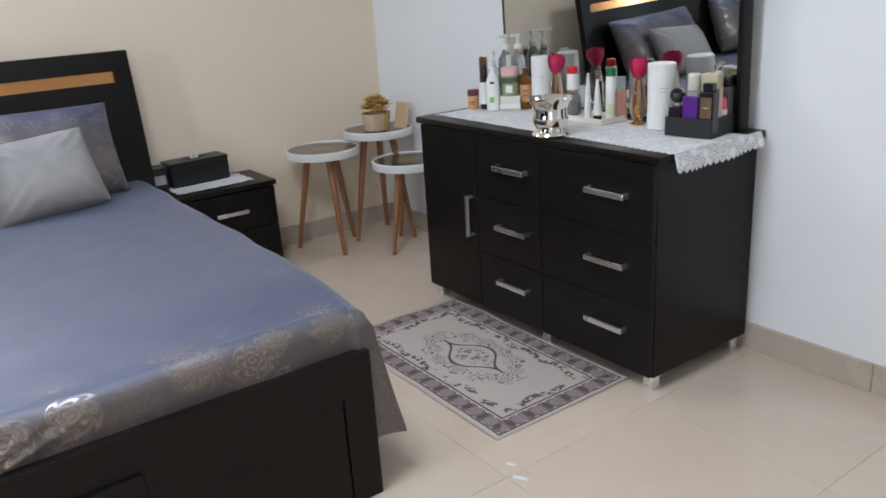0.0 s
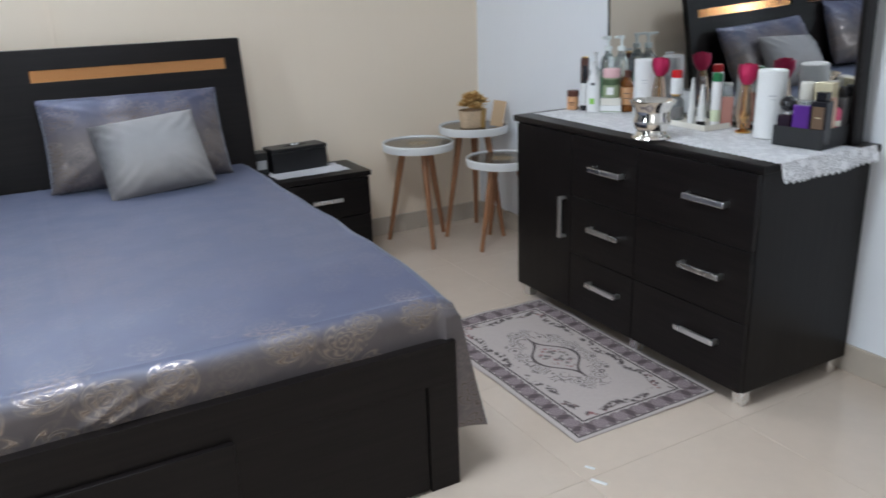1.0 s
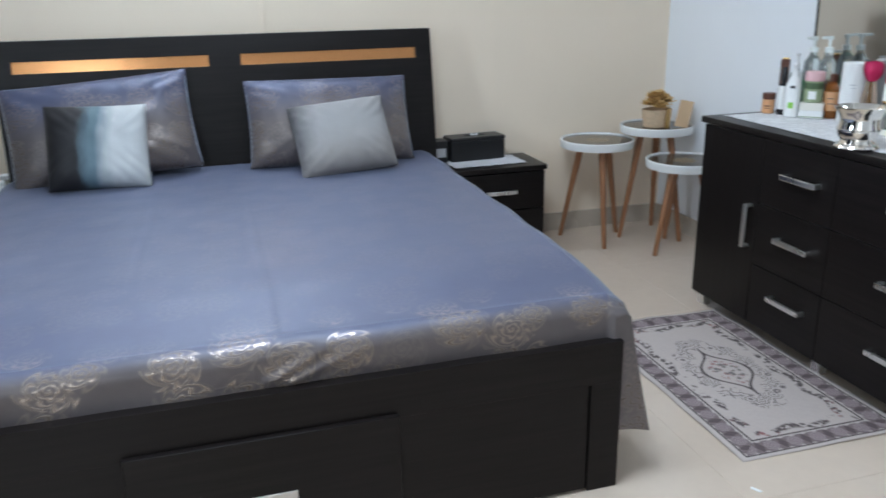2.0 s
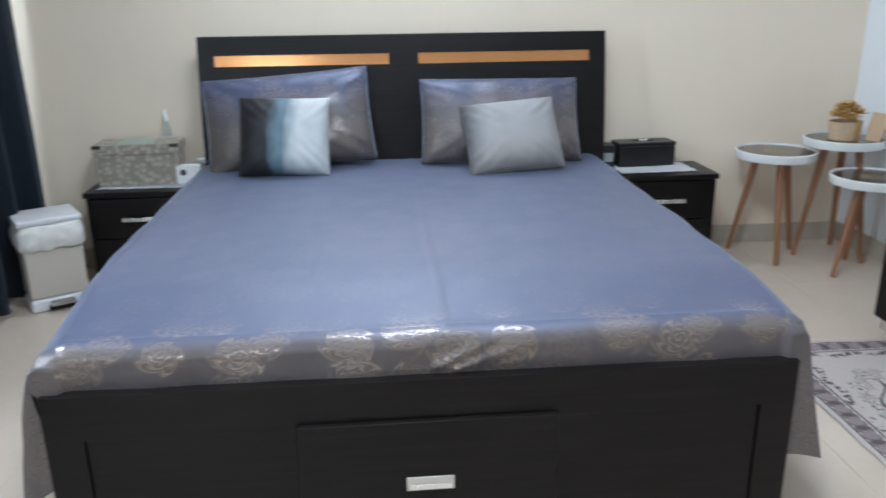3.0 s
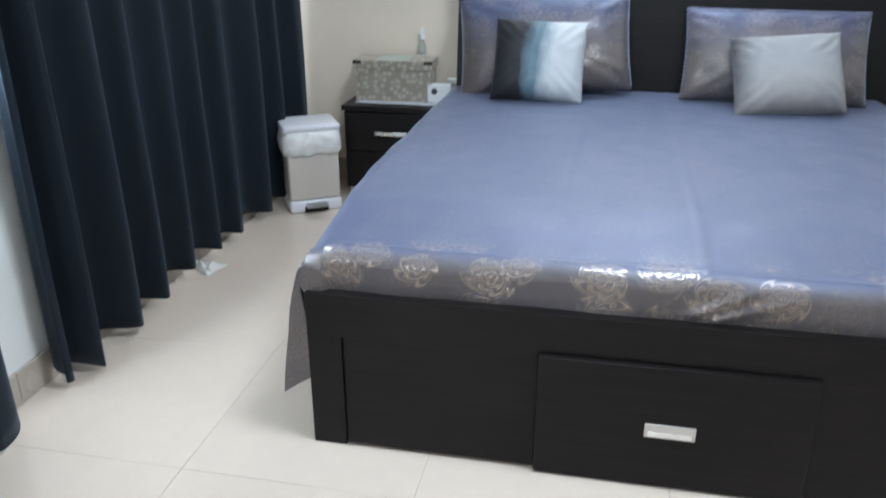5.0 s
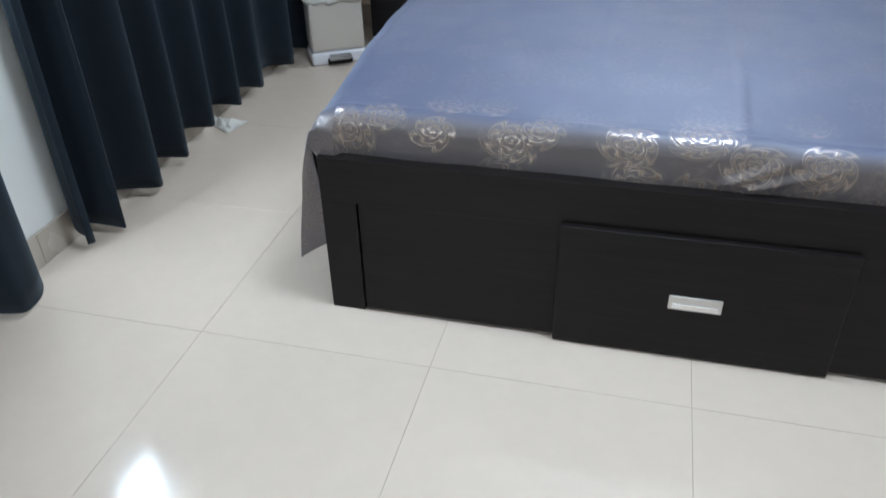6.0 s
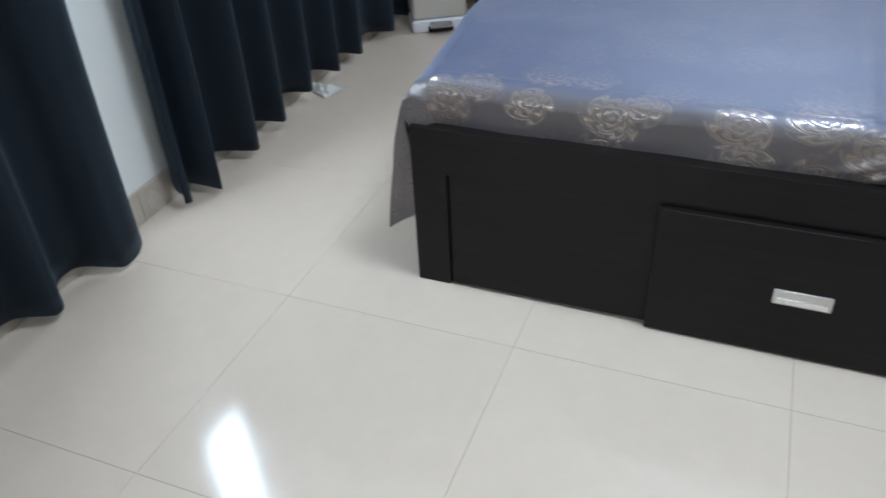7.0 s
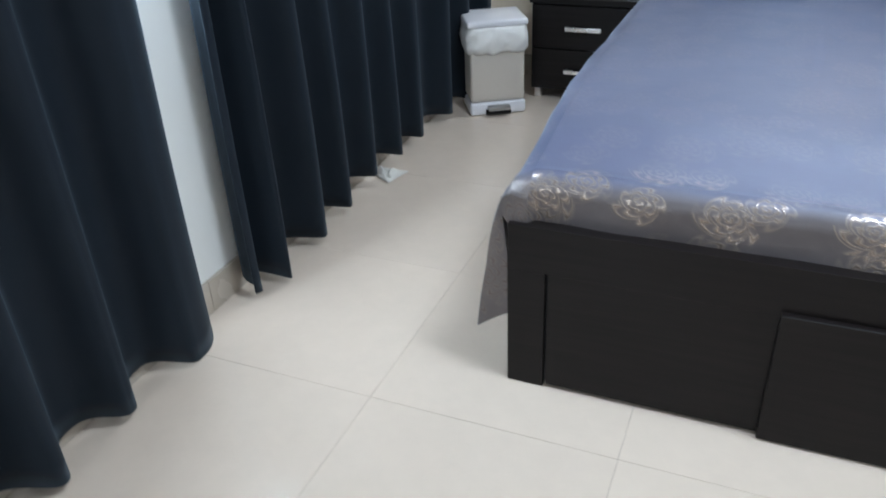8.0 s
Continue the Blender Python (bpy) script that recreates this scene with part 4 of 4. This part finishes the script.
bottle("cream_tub", "olive green tub with a pale pink lid", 3.10, 0.894, [
    ("tub", turned([(0.031, 0), (0.034, 0.003), (0.034, 0.078), (0.030, 0.081)]), OLIVE),
    ("band", turned([(0.0342, 0.052), (0.0345, 0.053), (0.0345, 0.074), (0.0342, 0.075)]), DOLIVE),
    ("label", plate(0.0, 0.014, 0.014, 0.044, -0.0342, 0.001), WH),
    ("lid", turned([(0.034, 0.0812), (0.036, 0.083), (0.036, 0.112), (0.033, 0.117)]), PINKC)], FACE, z=TOP + 0.0605, category="tub")
bottle("soap_pump", "small white pump bottle", 3.165, 1.075, [
    ("bottle", turned([(0.024, 0), (0.025, 0.004), (0.025, 0.15), (0.010, 0.165), (0.010, 0.172)]), CLEAR),
    ("pump_head", box(turned([(0.011, 0.1725), (0.011, 0.19), (0.005, 0.192), (0.005, 0.22), (0.009, 0.222), (0.009, 0.23)]), -0.034, 0.006, -0.005, 0.005, 0.220, 0.231), WH)], FACE)
bottle("amber_bottle", "amber bottle with a cream label", 3.16, 0.862, [
    ("bottle", turned([(0.024, 0), (0.027, 0.004), (0.027, 0.115), (0.013, 0.135), (0.012, 0.14)]), AMBER),
    ("label", turned([(0.0272, 0.03), (0.0275, 0.031), (0.0275, 0.1), (0.0272, 0.101)]), ORANGE),
    ("label_bars", box(B(-0.0282, -0.0265, -0.012, 0.012, 0.075, 0.078, bev=0), -0.0282, -0.0265, -0.012, 0.010, 0.055, 0.058, bev=0), INK),
    ("cap", turned([(0.013, 0.1402), (0.014, 0.142), (0.014, 0.166), (0.012, 0.168)]), BROWN)], FACE)


def canister(x, y, r, h, lean=0.0):
    c = bottle("air_freshener_can", "tall plain white cylinder with faint grey print", x, y, [
        ("body", turned([(r - 0.003, 0), (r, 0.003), (r, h * 0.90), (r - 0.0005, h * 0.901)], n=40), WH),
        ("lid", turned([(r, h * 0.9012), (r + 0.0005, h * 0.905), (r + 0.0005, h - 0.004), (r - 0.003, h), (r - 0.012, h - 0.002), (r - 0.014, h - 0.004)], n=40), WH),
        ("print_bar", box(B(-r - 0.0004, -r + 0.004, -0.014, 0.010, h * 0.63, h * 0.645, bev=0), -r - 0.0004, -r + 0.004, -0.014, 0.004, h * 0.58, h * 0.59, bev=0), lacquer("grey_print", (0.5, 0.5, 0.52), 0.5))], FACE, category="canister")
    if lean:
        c.matrix_basis = c.matrix_basis @ pose(0, 0, 0, lean, 0, 0)
    return c


canister(3.165, 0.768, 0.043, 0.218)
canister(3.120, 0.122, 0.047, 0.224)


def rose_flower(bm, z, r):
    """Layered cupped petals round a bud."""
    for k in range(9):
        a = k * 2.4
        ring = 0.35 + 0.65 * k / 8
        rr = r * ring
        wide = 1.9

        def petal(u, v, a=a, rr=rr, ring=ring):
            t = a + (u - 0.5) * wide
            flare = rr * (0.50 + 0.75 * math.sin(min(1.0, v * 1.15) * 1.9) * 0.72)
            return Vector((math.cos(t) * flare, math.sin(t) * flare, z + r * 1.95 * v * (1.05 - 0.12 * ring) - r * 0.35 * (u - 0.5) ** 2 * 4 * v))
        sheet_grid(bm, 8, 6, petal)
    return bm


def glass_rose(x, y, h):
    t = thing("rose_ornament", "magenta rose ornament on a gold stem in a glass", "ornament", (x, y, TOP), 0, "rose ornaments on the dresser")
    part("base", turned([(0.026, 0), (0.027, 0.004), (0.015, 0.010), (0.006, 0.014)]), GOLDM, t, "gold base")
    part("stem", turned([(0.005, 0.0141), (0.009, 0.025), (0.004, 0.035), (0.012, 0.055), (0.004, 0.075), (0.003, h - 0.065), (0.010, h - 0.056)], n=16), GOLDM, t, "knobbed gold stem")
    part("glass", turned([(0.022, 0.016), (0.030, 0.06), (0.026, 0.11), (0.018, h - 0.06)]), glassy("smoky_rose_glass", (0.88, 0.70, 0.56), 0.05, 0.97), t)
    part("flower", rose_flower(bmesh.new(), h - 0.058, 0.036), ROSEM, t, "magenta rose head")
    return t


glass_rose(3.125, 0.645, 0.222)
glass_rose(3.132, 0.236, 0.224)

tray = thing("vanity_tray", "low ivory tray holding perfume bottles", "tray", (3.115, 0.476, TOP), -3)
part("bottom", B(-0.062, 0.062, -0.150, 0.150, 0, 0.006, bev=0.001), OFFW, tray)
for a in ((-0.066, -0.0621, -0.154, 0.154), (0.0621, 0.066, -0.154, 0.154), (-0.0619, 0.0619, -0.154, -0.1501), (-0.0619, 0.0619, 0.1501, 0.154)):
    part("side", B(*a, 0, 0.020, bev=0.001), OFFW, tray)
TT = TOP + 0.0062
bottle("perfume_bottle", "slim dark purple perfume bottle", 3.16, 0.60, [("bottle", B(-0.014, 0.014, -0.013, 0.013, 0, 0.10), lacquer("aubergine_glass", (0.03, 0.015, 0.04), 0.15)), ("cap", turned([(0.009, 0.1001), (0.010, 0.14)]), CHROME)], FACE, z=TT)
bottle("perfume_bottle", "clear perfume bottle with white neck and red cap", 3.128, 0.556, [
    ("bottle", turned([(0.029, 0), (0.032, 0.004), (0.032, 0.065), (0.026, 0.080), (0.014, 0.088)], n=8), CLEAR),
    ("liquid", turned([(0.026, 0.008), (0.027, 0.05)], n=8), lacquer("dark_oil", (0.16, 0.12, 0.12), 0.2)),
    ("collar", turned([(0.015, 0.0881), (0.019, 0.092), (0.021, 0.098)]), GOLDM),
    ("neck", turned([(0.022, 0.0982), (0.0225, 0.102), (0.0215, 0.155), (0.020, 0.158)]), WH),
    ("cap", turned([(0.0195, 0.1582), (0.020, 0.161), (0.0195, 0.182), (0.017, 0.186)]), RED)], FACE, z=TT)


def tube(x, y, h, r, m, capm, lean):
    t = bottle("cream_tube", "white squeeze tube standing on its cap", x, y, [("cap", turned([(r * 0.85, 0), (r * 0.9, 0.002), (r * 0.88, 0.016)]), capm)], FACE, z=TT, category="tube")

    def f(u, v):
        a = 2 * math.pi * u
        k = 1 - v
        return Vector((math.cos(a) * r * (1.0 + 0.02 * v), math.sin(a) * r * (0.72 * k + 0.28), 0.0162 + (h - 0.016) * v))
    part("tube", sheet_grid(bmesh.new(), 24, 8, f), m, t)
    t.matrix_basis = t.matrix_basis @ pose(0, 0, 0, 0, lean, 0)


tube(3.115, 0.462, 0.165, 0.015, WH, WH, -4)
tube(3.100, 0.400, 0.145, 0.018, WH, BLK, 3)
bottle("deodorant_bottle", "slim white bottle with a dark green cap", 3.122, 0.355, [
    ("bottle", turned([(0.016, 0), (0.018, 0.003), (0.018, 0.150), (0.0165, 0.160)]), WH),
    ("stripe", turned([(0.0182, 0.02), (0.0183, 0.021), (0.0183, 0.06), (0.0182, 0.061)]), lacquer("pale_lime", (0.66, 0.72, 0.50), 0.4)),
    ("cap", turned([(0.0165, 0.1602), (0.018, 0.163), (0.018, 0.186), (0.014, 0.191)]), GREEN)], FACE, z=TT)
bottle("perfume_bottle", "flat dusty pink bottle with a clear cap", 3.160, 0.342, [
    ("bottle", B(-0.014, 0.014, -0.024, 0.024, 0, 0.105, bev=0.005), PINKB), ("cap", B(-0.012, 0.012, -0.018, 0.018, 0.1052, 0.155), CLEAR)], FACE, z=TT)

# silver cup
bottle("silver_cup", "polished silver cup with a flared rim", 2.815, 0.352, [
    ("cup", turned([(0.0624, 0), (0.0660, 0.004), (0.0624, 0.010), (0.0516, 0.018), (0.0492, 0.026), (0.0564, 0.036), (0.0612, 0.050), (0.0612, 0.064), (0.0576, 0.078), (0.0588, 0.095), (0.0672, 0.112), (0.0756, 0.124), (0.0774, 0.130), (0.0732, 0.131),
                    (0.0600, 0.118), (0.0516, 0.104), (0.0480, 0.070), (0.0240, 0.06)], n=48), SILVER),
    ("bead_band", turned([(0.0614, 0.054), (0.0636, 0.056), (0.0636, 0.060), (0.0614, 0.062)], n=48), SILVER)], 0, category="cup", group="")

# black box of perfumes
ptray = thing("perfume_box", "open black box full of perfume bottles", "box", (3.03, 0.032, TOP), 0)
ptray.matrix_basis = Matrix.Translation((3.03, 0.032, TOP)) @ pose(0, 0, 0, 0, 0, 8.0)
part("bottom", B(0.003, 0.167, -0.160, -0.003, 0, 0.012, bev=0.001), BLK, ptray)
MATTE = plain("black_card", (0.012, 0.012, 0.013), 0.55)
for a in ((0, 0.0028, -0.163, 0), (0.1672, 0.170, -0.163, 0), (0.0029, 0.1671, -0.163, -0.1602), (0.0029, 0.1671, -0.0028, 0)):
    part("side", B(*a, 0, 0.062, bev=0.0005, seg=1), MATTE, ptray)


def in_box(s, t):
    """A place in the perfume box: s along its front from the far end, t inwards."""
    p = ptray.matrix_basis @ Vector((t, -s, 0.0125))
    return p.x, p.y, p.z


def perfume(label, s, t, parts, turn=8.0):
    x, y, z = in_box(s, t)
    return bottle("perfume_bottle", label, x, y, parts, turn, "perfumes in the black box", z)


perfume("dark glass perfume with a black ball cap", 0.028, 0.030, [
    ("bottle", B(-0.022, 0.022, -0.024, 0.024, 0, 0.085, bev=0.006), lacquer("dark_plum_glass", (0.02, 0.010, 0.018), 0.12)), ("collar", turned([(0.010, 0.0852), (0.010, 0.092)]), CHROME),
    ("cap", turned([(0.006, 0.0922), (0.020, 0.100), (0.027, 0.113), (0.025, 0.128), (0.014, 0.139), (0.003, 0.142)]), BLK)])
perfume("purple foil perfume carton", 0.083, 0.027, [("bottle", B(-0.020, 0.020, -0.027, 0.027, 0, 0.118, bev=0.004), PURPLE), ("cap", B(-0.012, 0.012, -0.020, 0.020, 0.1182, 0.130), CLEAR)])
perfume("smoky brown perfume with a black cap", 0.138, 0.030, [("bottle", B(-0.020, 0.020, -0.0255, 0.0255, 0, 0.135, bev=0.003), BLK), ("label", B(-0.0208, -0.0202, -0.019, 0.019, 0.05, 0.118, bev=0), BROWNGLASS),
        ("label_bar", B(-0.0214, -0.0209, -0.009, 0.009, 0.083, 0.086, bev=0), PALEGOLD), ("cap", B(-0.014, 0.014, -0.018, 0.018, 0.1352, 0.162), BLK)])
perfume("upright beige perfume carton", 0.143, 0.073, [("box", B(-0.012, 0.012, -0.013, 0.013, 0, 0.140, bev=0.001), BEIGE)])
perfume("clear perfume bottle with a tall ivory cap", 0.050, 0.095, [("bottle", B(-0.02, 0.02, -0.022, 0.022, 0, 0.125, bev=0.005), CLEAR), ("cap", turned([(0.021, 0.1252), (0.022, 0.128), (0.022, 0.176), (0.019, 0.181)]), OFFW)])
perfume("perfume bottle with a square pale gold cap", 0.105, 0.105, [("bottle", B(-0.02, 0.02, -0.024, 0.024, 0, 0.128, bev=0.004), lacquer("amber_scent", (0.35, 0.17, 0.06), 0.15)), ("cap", B(-0.022, 0.022, -0.030, 0.026, 0.1282, 0.182, bev=0.002), PALEGOLD)])
perfume("round pink glass perfume", 0.142, 0.106, [("bottle", turned([(0.016, 0), (0.018, 0.004), (0.018, 0.07), (0.017, 0.10), (0.008, 0.108)]), HOT), ("band", turned([(0.0182, 0.05), (0.0184, 0.052), (0.0184, 0.066), (0.0182, 0.068)]), OFFW), ("cap", turned([(0.009, 0.1082), (0.010, 0.13)]), BLK)])
perfume("grey glass perfume with a dark cap", 0.138, 0.145, [("bottle", B(-0.016, 0.016, -0.018, 0.018, 0, 0.135, bev=0.003), lacquer("grey_glass", (0.10, 0.095, 0.095), 0.15)), ("cap", B(-0.013, 0.013, -0.015, 0.015, 0.1352, 0.168), BLK)])
perfume("small perfume with a round ivory cap", 0.055, 0.140, [("bottle", B(-0.014, 0.014, -0.016, 0.016, 0, 0.12, bev=0.003), CLEAR), ("cap", turned([(0.014, 0.1202), (0.0145, 0.17)]), OFFW)])

# ---- basket of dried flowers on the tallest side table ----
ST = 0.6045
RAFFIA = plain("raffia_weave", (0.60, 0.44, 0.29), 0.75, var=0.3, scale=60, bump=0.7, fine=160)
bk = thing("flower_basket", "small woven raffia basket of dried golden flowers", "basket", (3.100, 2.005, ST), 20)
part("basket", turned([(0.062, 0), (0.066, 0.004), (0.072, 0.045), (0.075, 0.078), (0.076, 0.084), (0.070, 0.084), (0.064, 0.05)], n=32, squash=0.8), RAFFIA, bk)
part("ribbon", B(-0.010, 0.010, -0.068, -0.055, 0.0, 0.092, bev=0.002), lacquer("gold_ribbon", (0.45, 0.28, 0.10), 0.4, 0.3), bk)
rng = random.Random(5)
DRIED = plain("dried_golden_petals", (0.64, 0.42, 0.17), 0.7, var=0.4, scale=40)
for k in range(9):
    bm = bmesh.new()
    a, rr = 2.4 * k, 0.045 * math.sqrt(k / 9)
    cx, cy, cz = 1.3 * rr * math.cos(a), rr * math.sin(a), 0.078 + 0.060 * (1 - k / 9) + 0.008 * rng.random()
    for p in range(12):
        t0, tilt = p * 2.4, 0.3 + 0.1 * p

        def leaf(u, v, t0=t0, tilt=tilt, cx=cx, cy=cy, cz=cz, p=p):
            w = 0.020 * math.sin(math.pi * min(1, u * 0.9 + 0.1))
            d = 0.006 + 0.040 * u * (0.4 + p / 16)
            return Vector((cx + math.cos(t0) * d - math.sin(t0) * (v - 0.5) * 2 * w, cy + math.sin(t0) * d + math.cos(t0) * (v - 0.5) * 2 * w, cz + 0.034 * u * math.cos(tilt) + 0.004 * math.sin(v * 3)))
        sheet_grid(bm, 4, 3, leaf)
    part("dried_flower", bm, DRIED, bk, sharp=80)
bk.scale = (1.15, 1.15, 1.1)
tag = part("card_tag", B(-0.030, 0.030, -0.001, 0.001, 0, 0.125, bev=0.0005, seg=1), plain("kraft_card", (0.58, 0.40, 0.24), 0.7), bk, "folded kraft card leaning on the basket")
tag.matrix_basis = pose(0.062, -0.090, 0.001, -14, 10, -53)

# ---- right nightstand ----
CLOTH = plain("white_embroidered_cloth", (0.60, 0.60, 0.64), 0.8, var=0.10, scale=30, bump=0.4, fine=200)


def table_mat(x, y, w, d, turn, label):
    def f(u, v):
        a, b = (u - 0.5) * w, (v - 0.5) * d
        k = max(abs(u - 0.5), abs(v - 0.5)) * 2
        return Vector((a + 0.004 * math.sin(b * 90) * k ** 8, b + 0.004 * math.sin(a * 90) * k ** 8, 0.0025 + 0.0018 * noise.noise(Vector((a * 14, b * 14, x)))))
    ob = part("table_mat", sheet_grid(bmesh.new(), 30, 24, f), CLOTH)
    ob.modifiers.new("cloth", "SOLIDIFY").thickness = 0.0015
    ob.matrix_basis = pose(x, y, 0.463, 0, 0, turn)
    return tagged(ob, label, "table mat")


table_mat(2.180, 2.120, 0.385, 0.215, 2, "white cloth mat on the nightstand")
TN = 0.4665
tb = thing("tissue_box", "black lidded tissue box on the white mat", "tissue box", (2.157, 2.212, TN), 4)
LEATHER = plain("black_leatherette", (0.010, 0.010, 0.011), 0.38, bump=0.3, fine=260)
part("body", B(-0.148, 0.148, -0.062, 0.062, 0, 0.102, bev=0.005), LEATHER, tb)
part("lid", B(-0.150, 0.150, -0.064, 0.064, 0.1022, 0.122, bev=0.005), LEATHER, tb)
part("slot", lathe(bmesh.new(), [(0.06, 0.1221), (0.061, 0.1232)], n=32, squash=0.28), GAP, tb, "oval slot")
bm = sheet_grid(bmesh.new(), 8, 5, lambda u, v: Vector(((u - 0.5) * 0.04, (v - 0.5) * 0.012, 0.1234 + 0.010 * math.sin(math.pi * v) * (0.6 + 0.4 * math.sin(u * 9)))))
part("tissue", bm, WH, tb, "white tissue showing in the slot")
sc = thing("storage_case", "small dark case with a grey front panel", "case", (1.945, 2.20, TN), 0)
part("case", B(-0.04, 0.05, -0.05, 0.05, 0, 0.112, bev=0.006), LEATHER, sc)
part("front_panel", B(-0.03, 0.04, -0.0515, -0.0502, 0.03, 0.075, bev=0.0005, seg=1), GREY_PLASTIC, sc)

# ---- left nightstand ----
table_mat(-0.270, 2.115, 0.46, 0.20, -1, "white cloth mat on the nightstand")


def patterned_card():
    n = Nodes("patterned_paper")
    v = n.voronoi(38)
    cell = n.span(v.outputs["Distance"], 0.25, 0.55)
    c = n.mix(cell, (0.48, 0.42, 0.34), (0.26, 0.22, 0.165))
    n.set("Base Color", n.mix(n.noise(18, 3), c, n.mix(0.5, c, (0.41, 0.39, 0.33)))).set("Roughness", 0.65)
    return n.m


PAPER = patterned_card()
bx = thing("storage_box", "lidded storage box covered in beige patterned paper", "box", (-0.325, 2.155, TN), 3)
part("body", B(-0.186, 0.186, -0.090, 0.090, 0, 0.150, bev=0.002), PAPER, bx)
lid = part("lid", B(-0.194, 0.194, -0.096, 0.096, 0.1502, 0.195, bev=0.002), PAPER, bx)
for x in (-0.194, 0.154):
    part("metal_corner", B(x - 0.0005, x + 0.0405, -0.0970, -0.0962, 0.179, 0.1955, bev=0), plain("dark_bronze", (0.05, 0.04, 0.03), 0.4, 0.7), lid, "dark metal corner")
part("pale_panel", B(-0.085, 0.075, -0.085, 0.085, 0.1952, 0.1962, bev=0), plain("sage_paper", (0.36, 0.39, 0.32), 0.6), lid, "sage green paper panel")
sp = bottle("spray_bottle", "clear spray bottle with a white nozzle", -0.218, 2.262, [
    ("bottle", turned([(0.018, 0), (0.020, 0.004), (0.020, 0.24), (0.010, 0.268), (0.010, 0.276)]), CLEAR),
    ("label", turned([(0.0202, 0.06), (0.0204, 0.061), (0.0204, 0.20), (0.0202, 0.201)]), lacquer("pale_grey_label", (0.6, 0.58, 0.57), 0.5)),
    ("nozzle", box(turned([(0.012, 0.2762), (0.012, 0.30), (0.008, 0.315)]), -0.022, 0.008, -0.006, 0.006, 0.305, 0.330), WH)], 90, group="", z=0.4632)
ck = thing("alarm_clock", "small white cube clock with a dark round dial", "clock", (-0.098, 2.105, TN), 6)
part("case", B(-0.056, 0.056, -0.03, 0.03, 0, 0.086, bev=0.008, seg=3), WH, ck)
dial = part("dial", lathe(bmesh.new(), [(0.015, 0.0), (0.015, 0.0012)], n=28), INK, ck, "dark round dial")
dial.matrix_basis = pose(-0.022, -0.0302, 0.055, 90, 0, 0)
jr = bottle("glass_jar", "small clear glass jar with a lid", -0.055, 2.215, [("jar", turned([(0.028, 0), (0.030, 0.004), (0.030, 0.07), (0.026, 0.078)]), CLEAR), ("lid", turned([(0.0275, 0.0782), (0.028, 0.08), (0.028, 0.094), (0.025, 0.097)]), WH)], 0, group="", z=0.4632, category="jar")

# small pale crumpled piece under the curtain hem
bm = bmesh.new()
sheet_grid(bm, 14, 10, lambda u, v: Vector(((u - 0.5) * 0.12 * (1 - 0.6 * v), (v - 0.5) * 0.15, 0.004 + 0.09 * abs(noise.noise(Vector((u * 3, v * 3, 2)))) * math.sin(math.pi * u) * math.sin(math.pi * v))))
pp = tagged(part("paper_scrap", bm, plain("creamy_scrap", (0.60, 0.57, 0.52), 0.7)), "small pale crumpled piece on the floor by the curtain", "paper")
pp.modifiers.new("paper", "SOLIDIFY").thickness = 0.0008
pp.matrix_basis = pose(-0.832, 0.995, 0.0, 0, 0, 75)

# two slips of white tape on the floor by the rug


def tape_slip(x, y, w, d, turn):
    def f(u, v):
        a, b = (u - 0.5) * w, (v - 0.5) * d
        return Vector((a + 0.0015 * noise.noise(Vector((b * 90, x, 0))), b, 0.0012 + 0.0006 * noise.noise(Vector((a * 60, b * 60, y)))))
    ob = part("tape_slip", sheet_grid(bmesh.new(), 8, 4, f), WH)
    ob.modifiers.new("film", "SOLIDIFY").thickness = 0.0006
    ob.matrix_basis = pose(x, y, 0, 0, 0, turn)
    return tagged(ob, "small slip of white tape stuck to the floor tiles", "tape", "tape slips on the floor")


tape_slip(2.172, -0.138, 0.030, 0.011, -62)
tape_slip(2.149, -0.206, 0.048, 0.013, -62)

# ---- floor tiles, last ----
TX, TY, PX, PY = -0.292, -0.178, 0.6035, 0.597
whole = {}
i0, i1 = math.floor((XW - TX) / PX), math.ceil((XE - TX) / PX)
j0, j1 = math.floor((YS - TY) / PY), math.ceil((YN - TY) / PY)
for i in range(i0, i1):
    for j in range(j0, j1):
        a, b = max(XW, TX + PX * i + 0.0004), min(XE, TX + PX * (i + 1) - 0.0004)
        c, d = max(YS, TY + PY * j + 0.0004), min(YN, TY + PY * (j + 1) - 0.0004)
        key = (round(b - a, 3), round(d - c, 3))
        if key not in whole:
            whole[key] = mesh_of("floor_tile", B(-(b - a) / 2, (b - a) / 2, -(d - c) / 2, (d - c) / 2, -0.010, 0.0, bev=0.0006, seg=1), TILE, False)
        t = new("floor_tile", whole[key])
        t.parent = floor
        t.location = ((a + b) / 2, (c + d) / 2, 0.0)
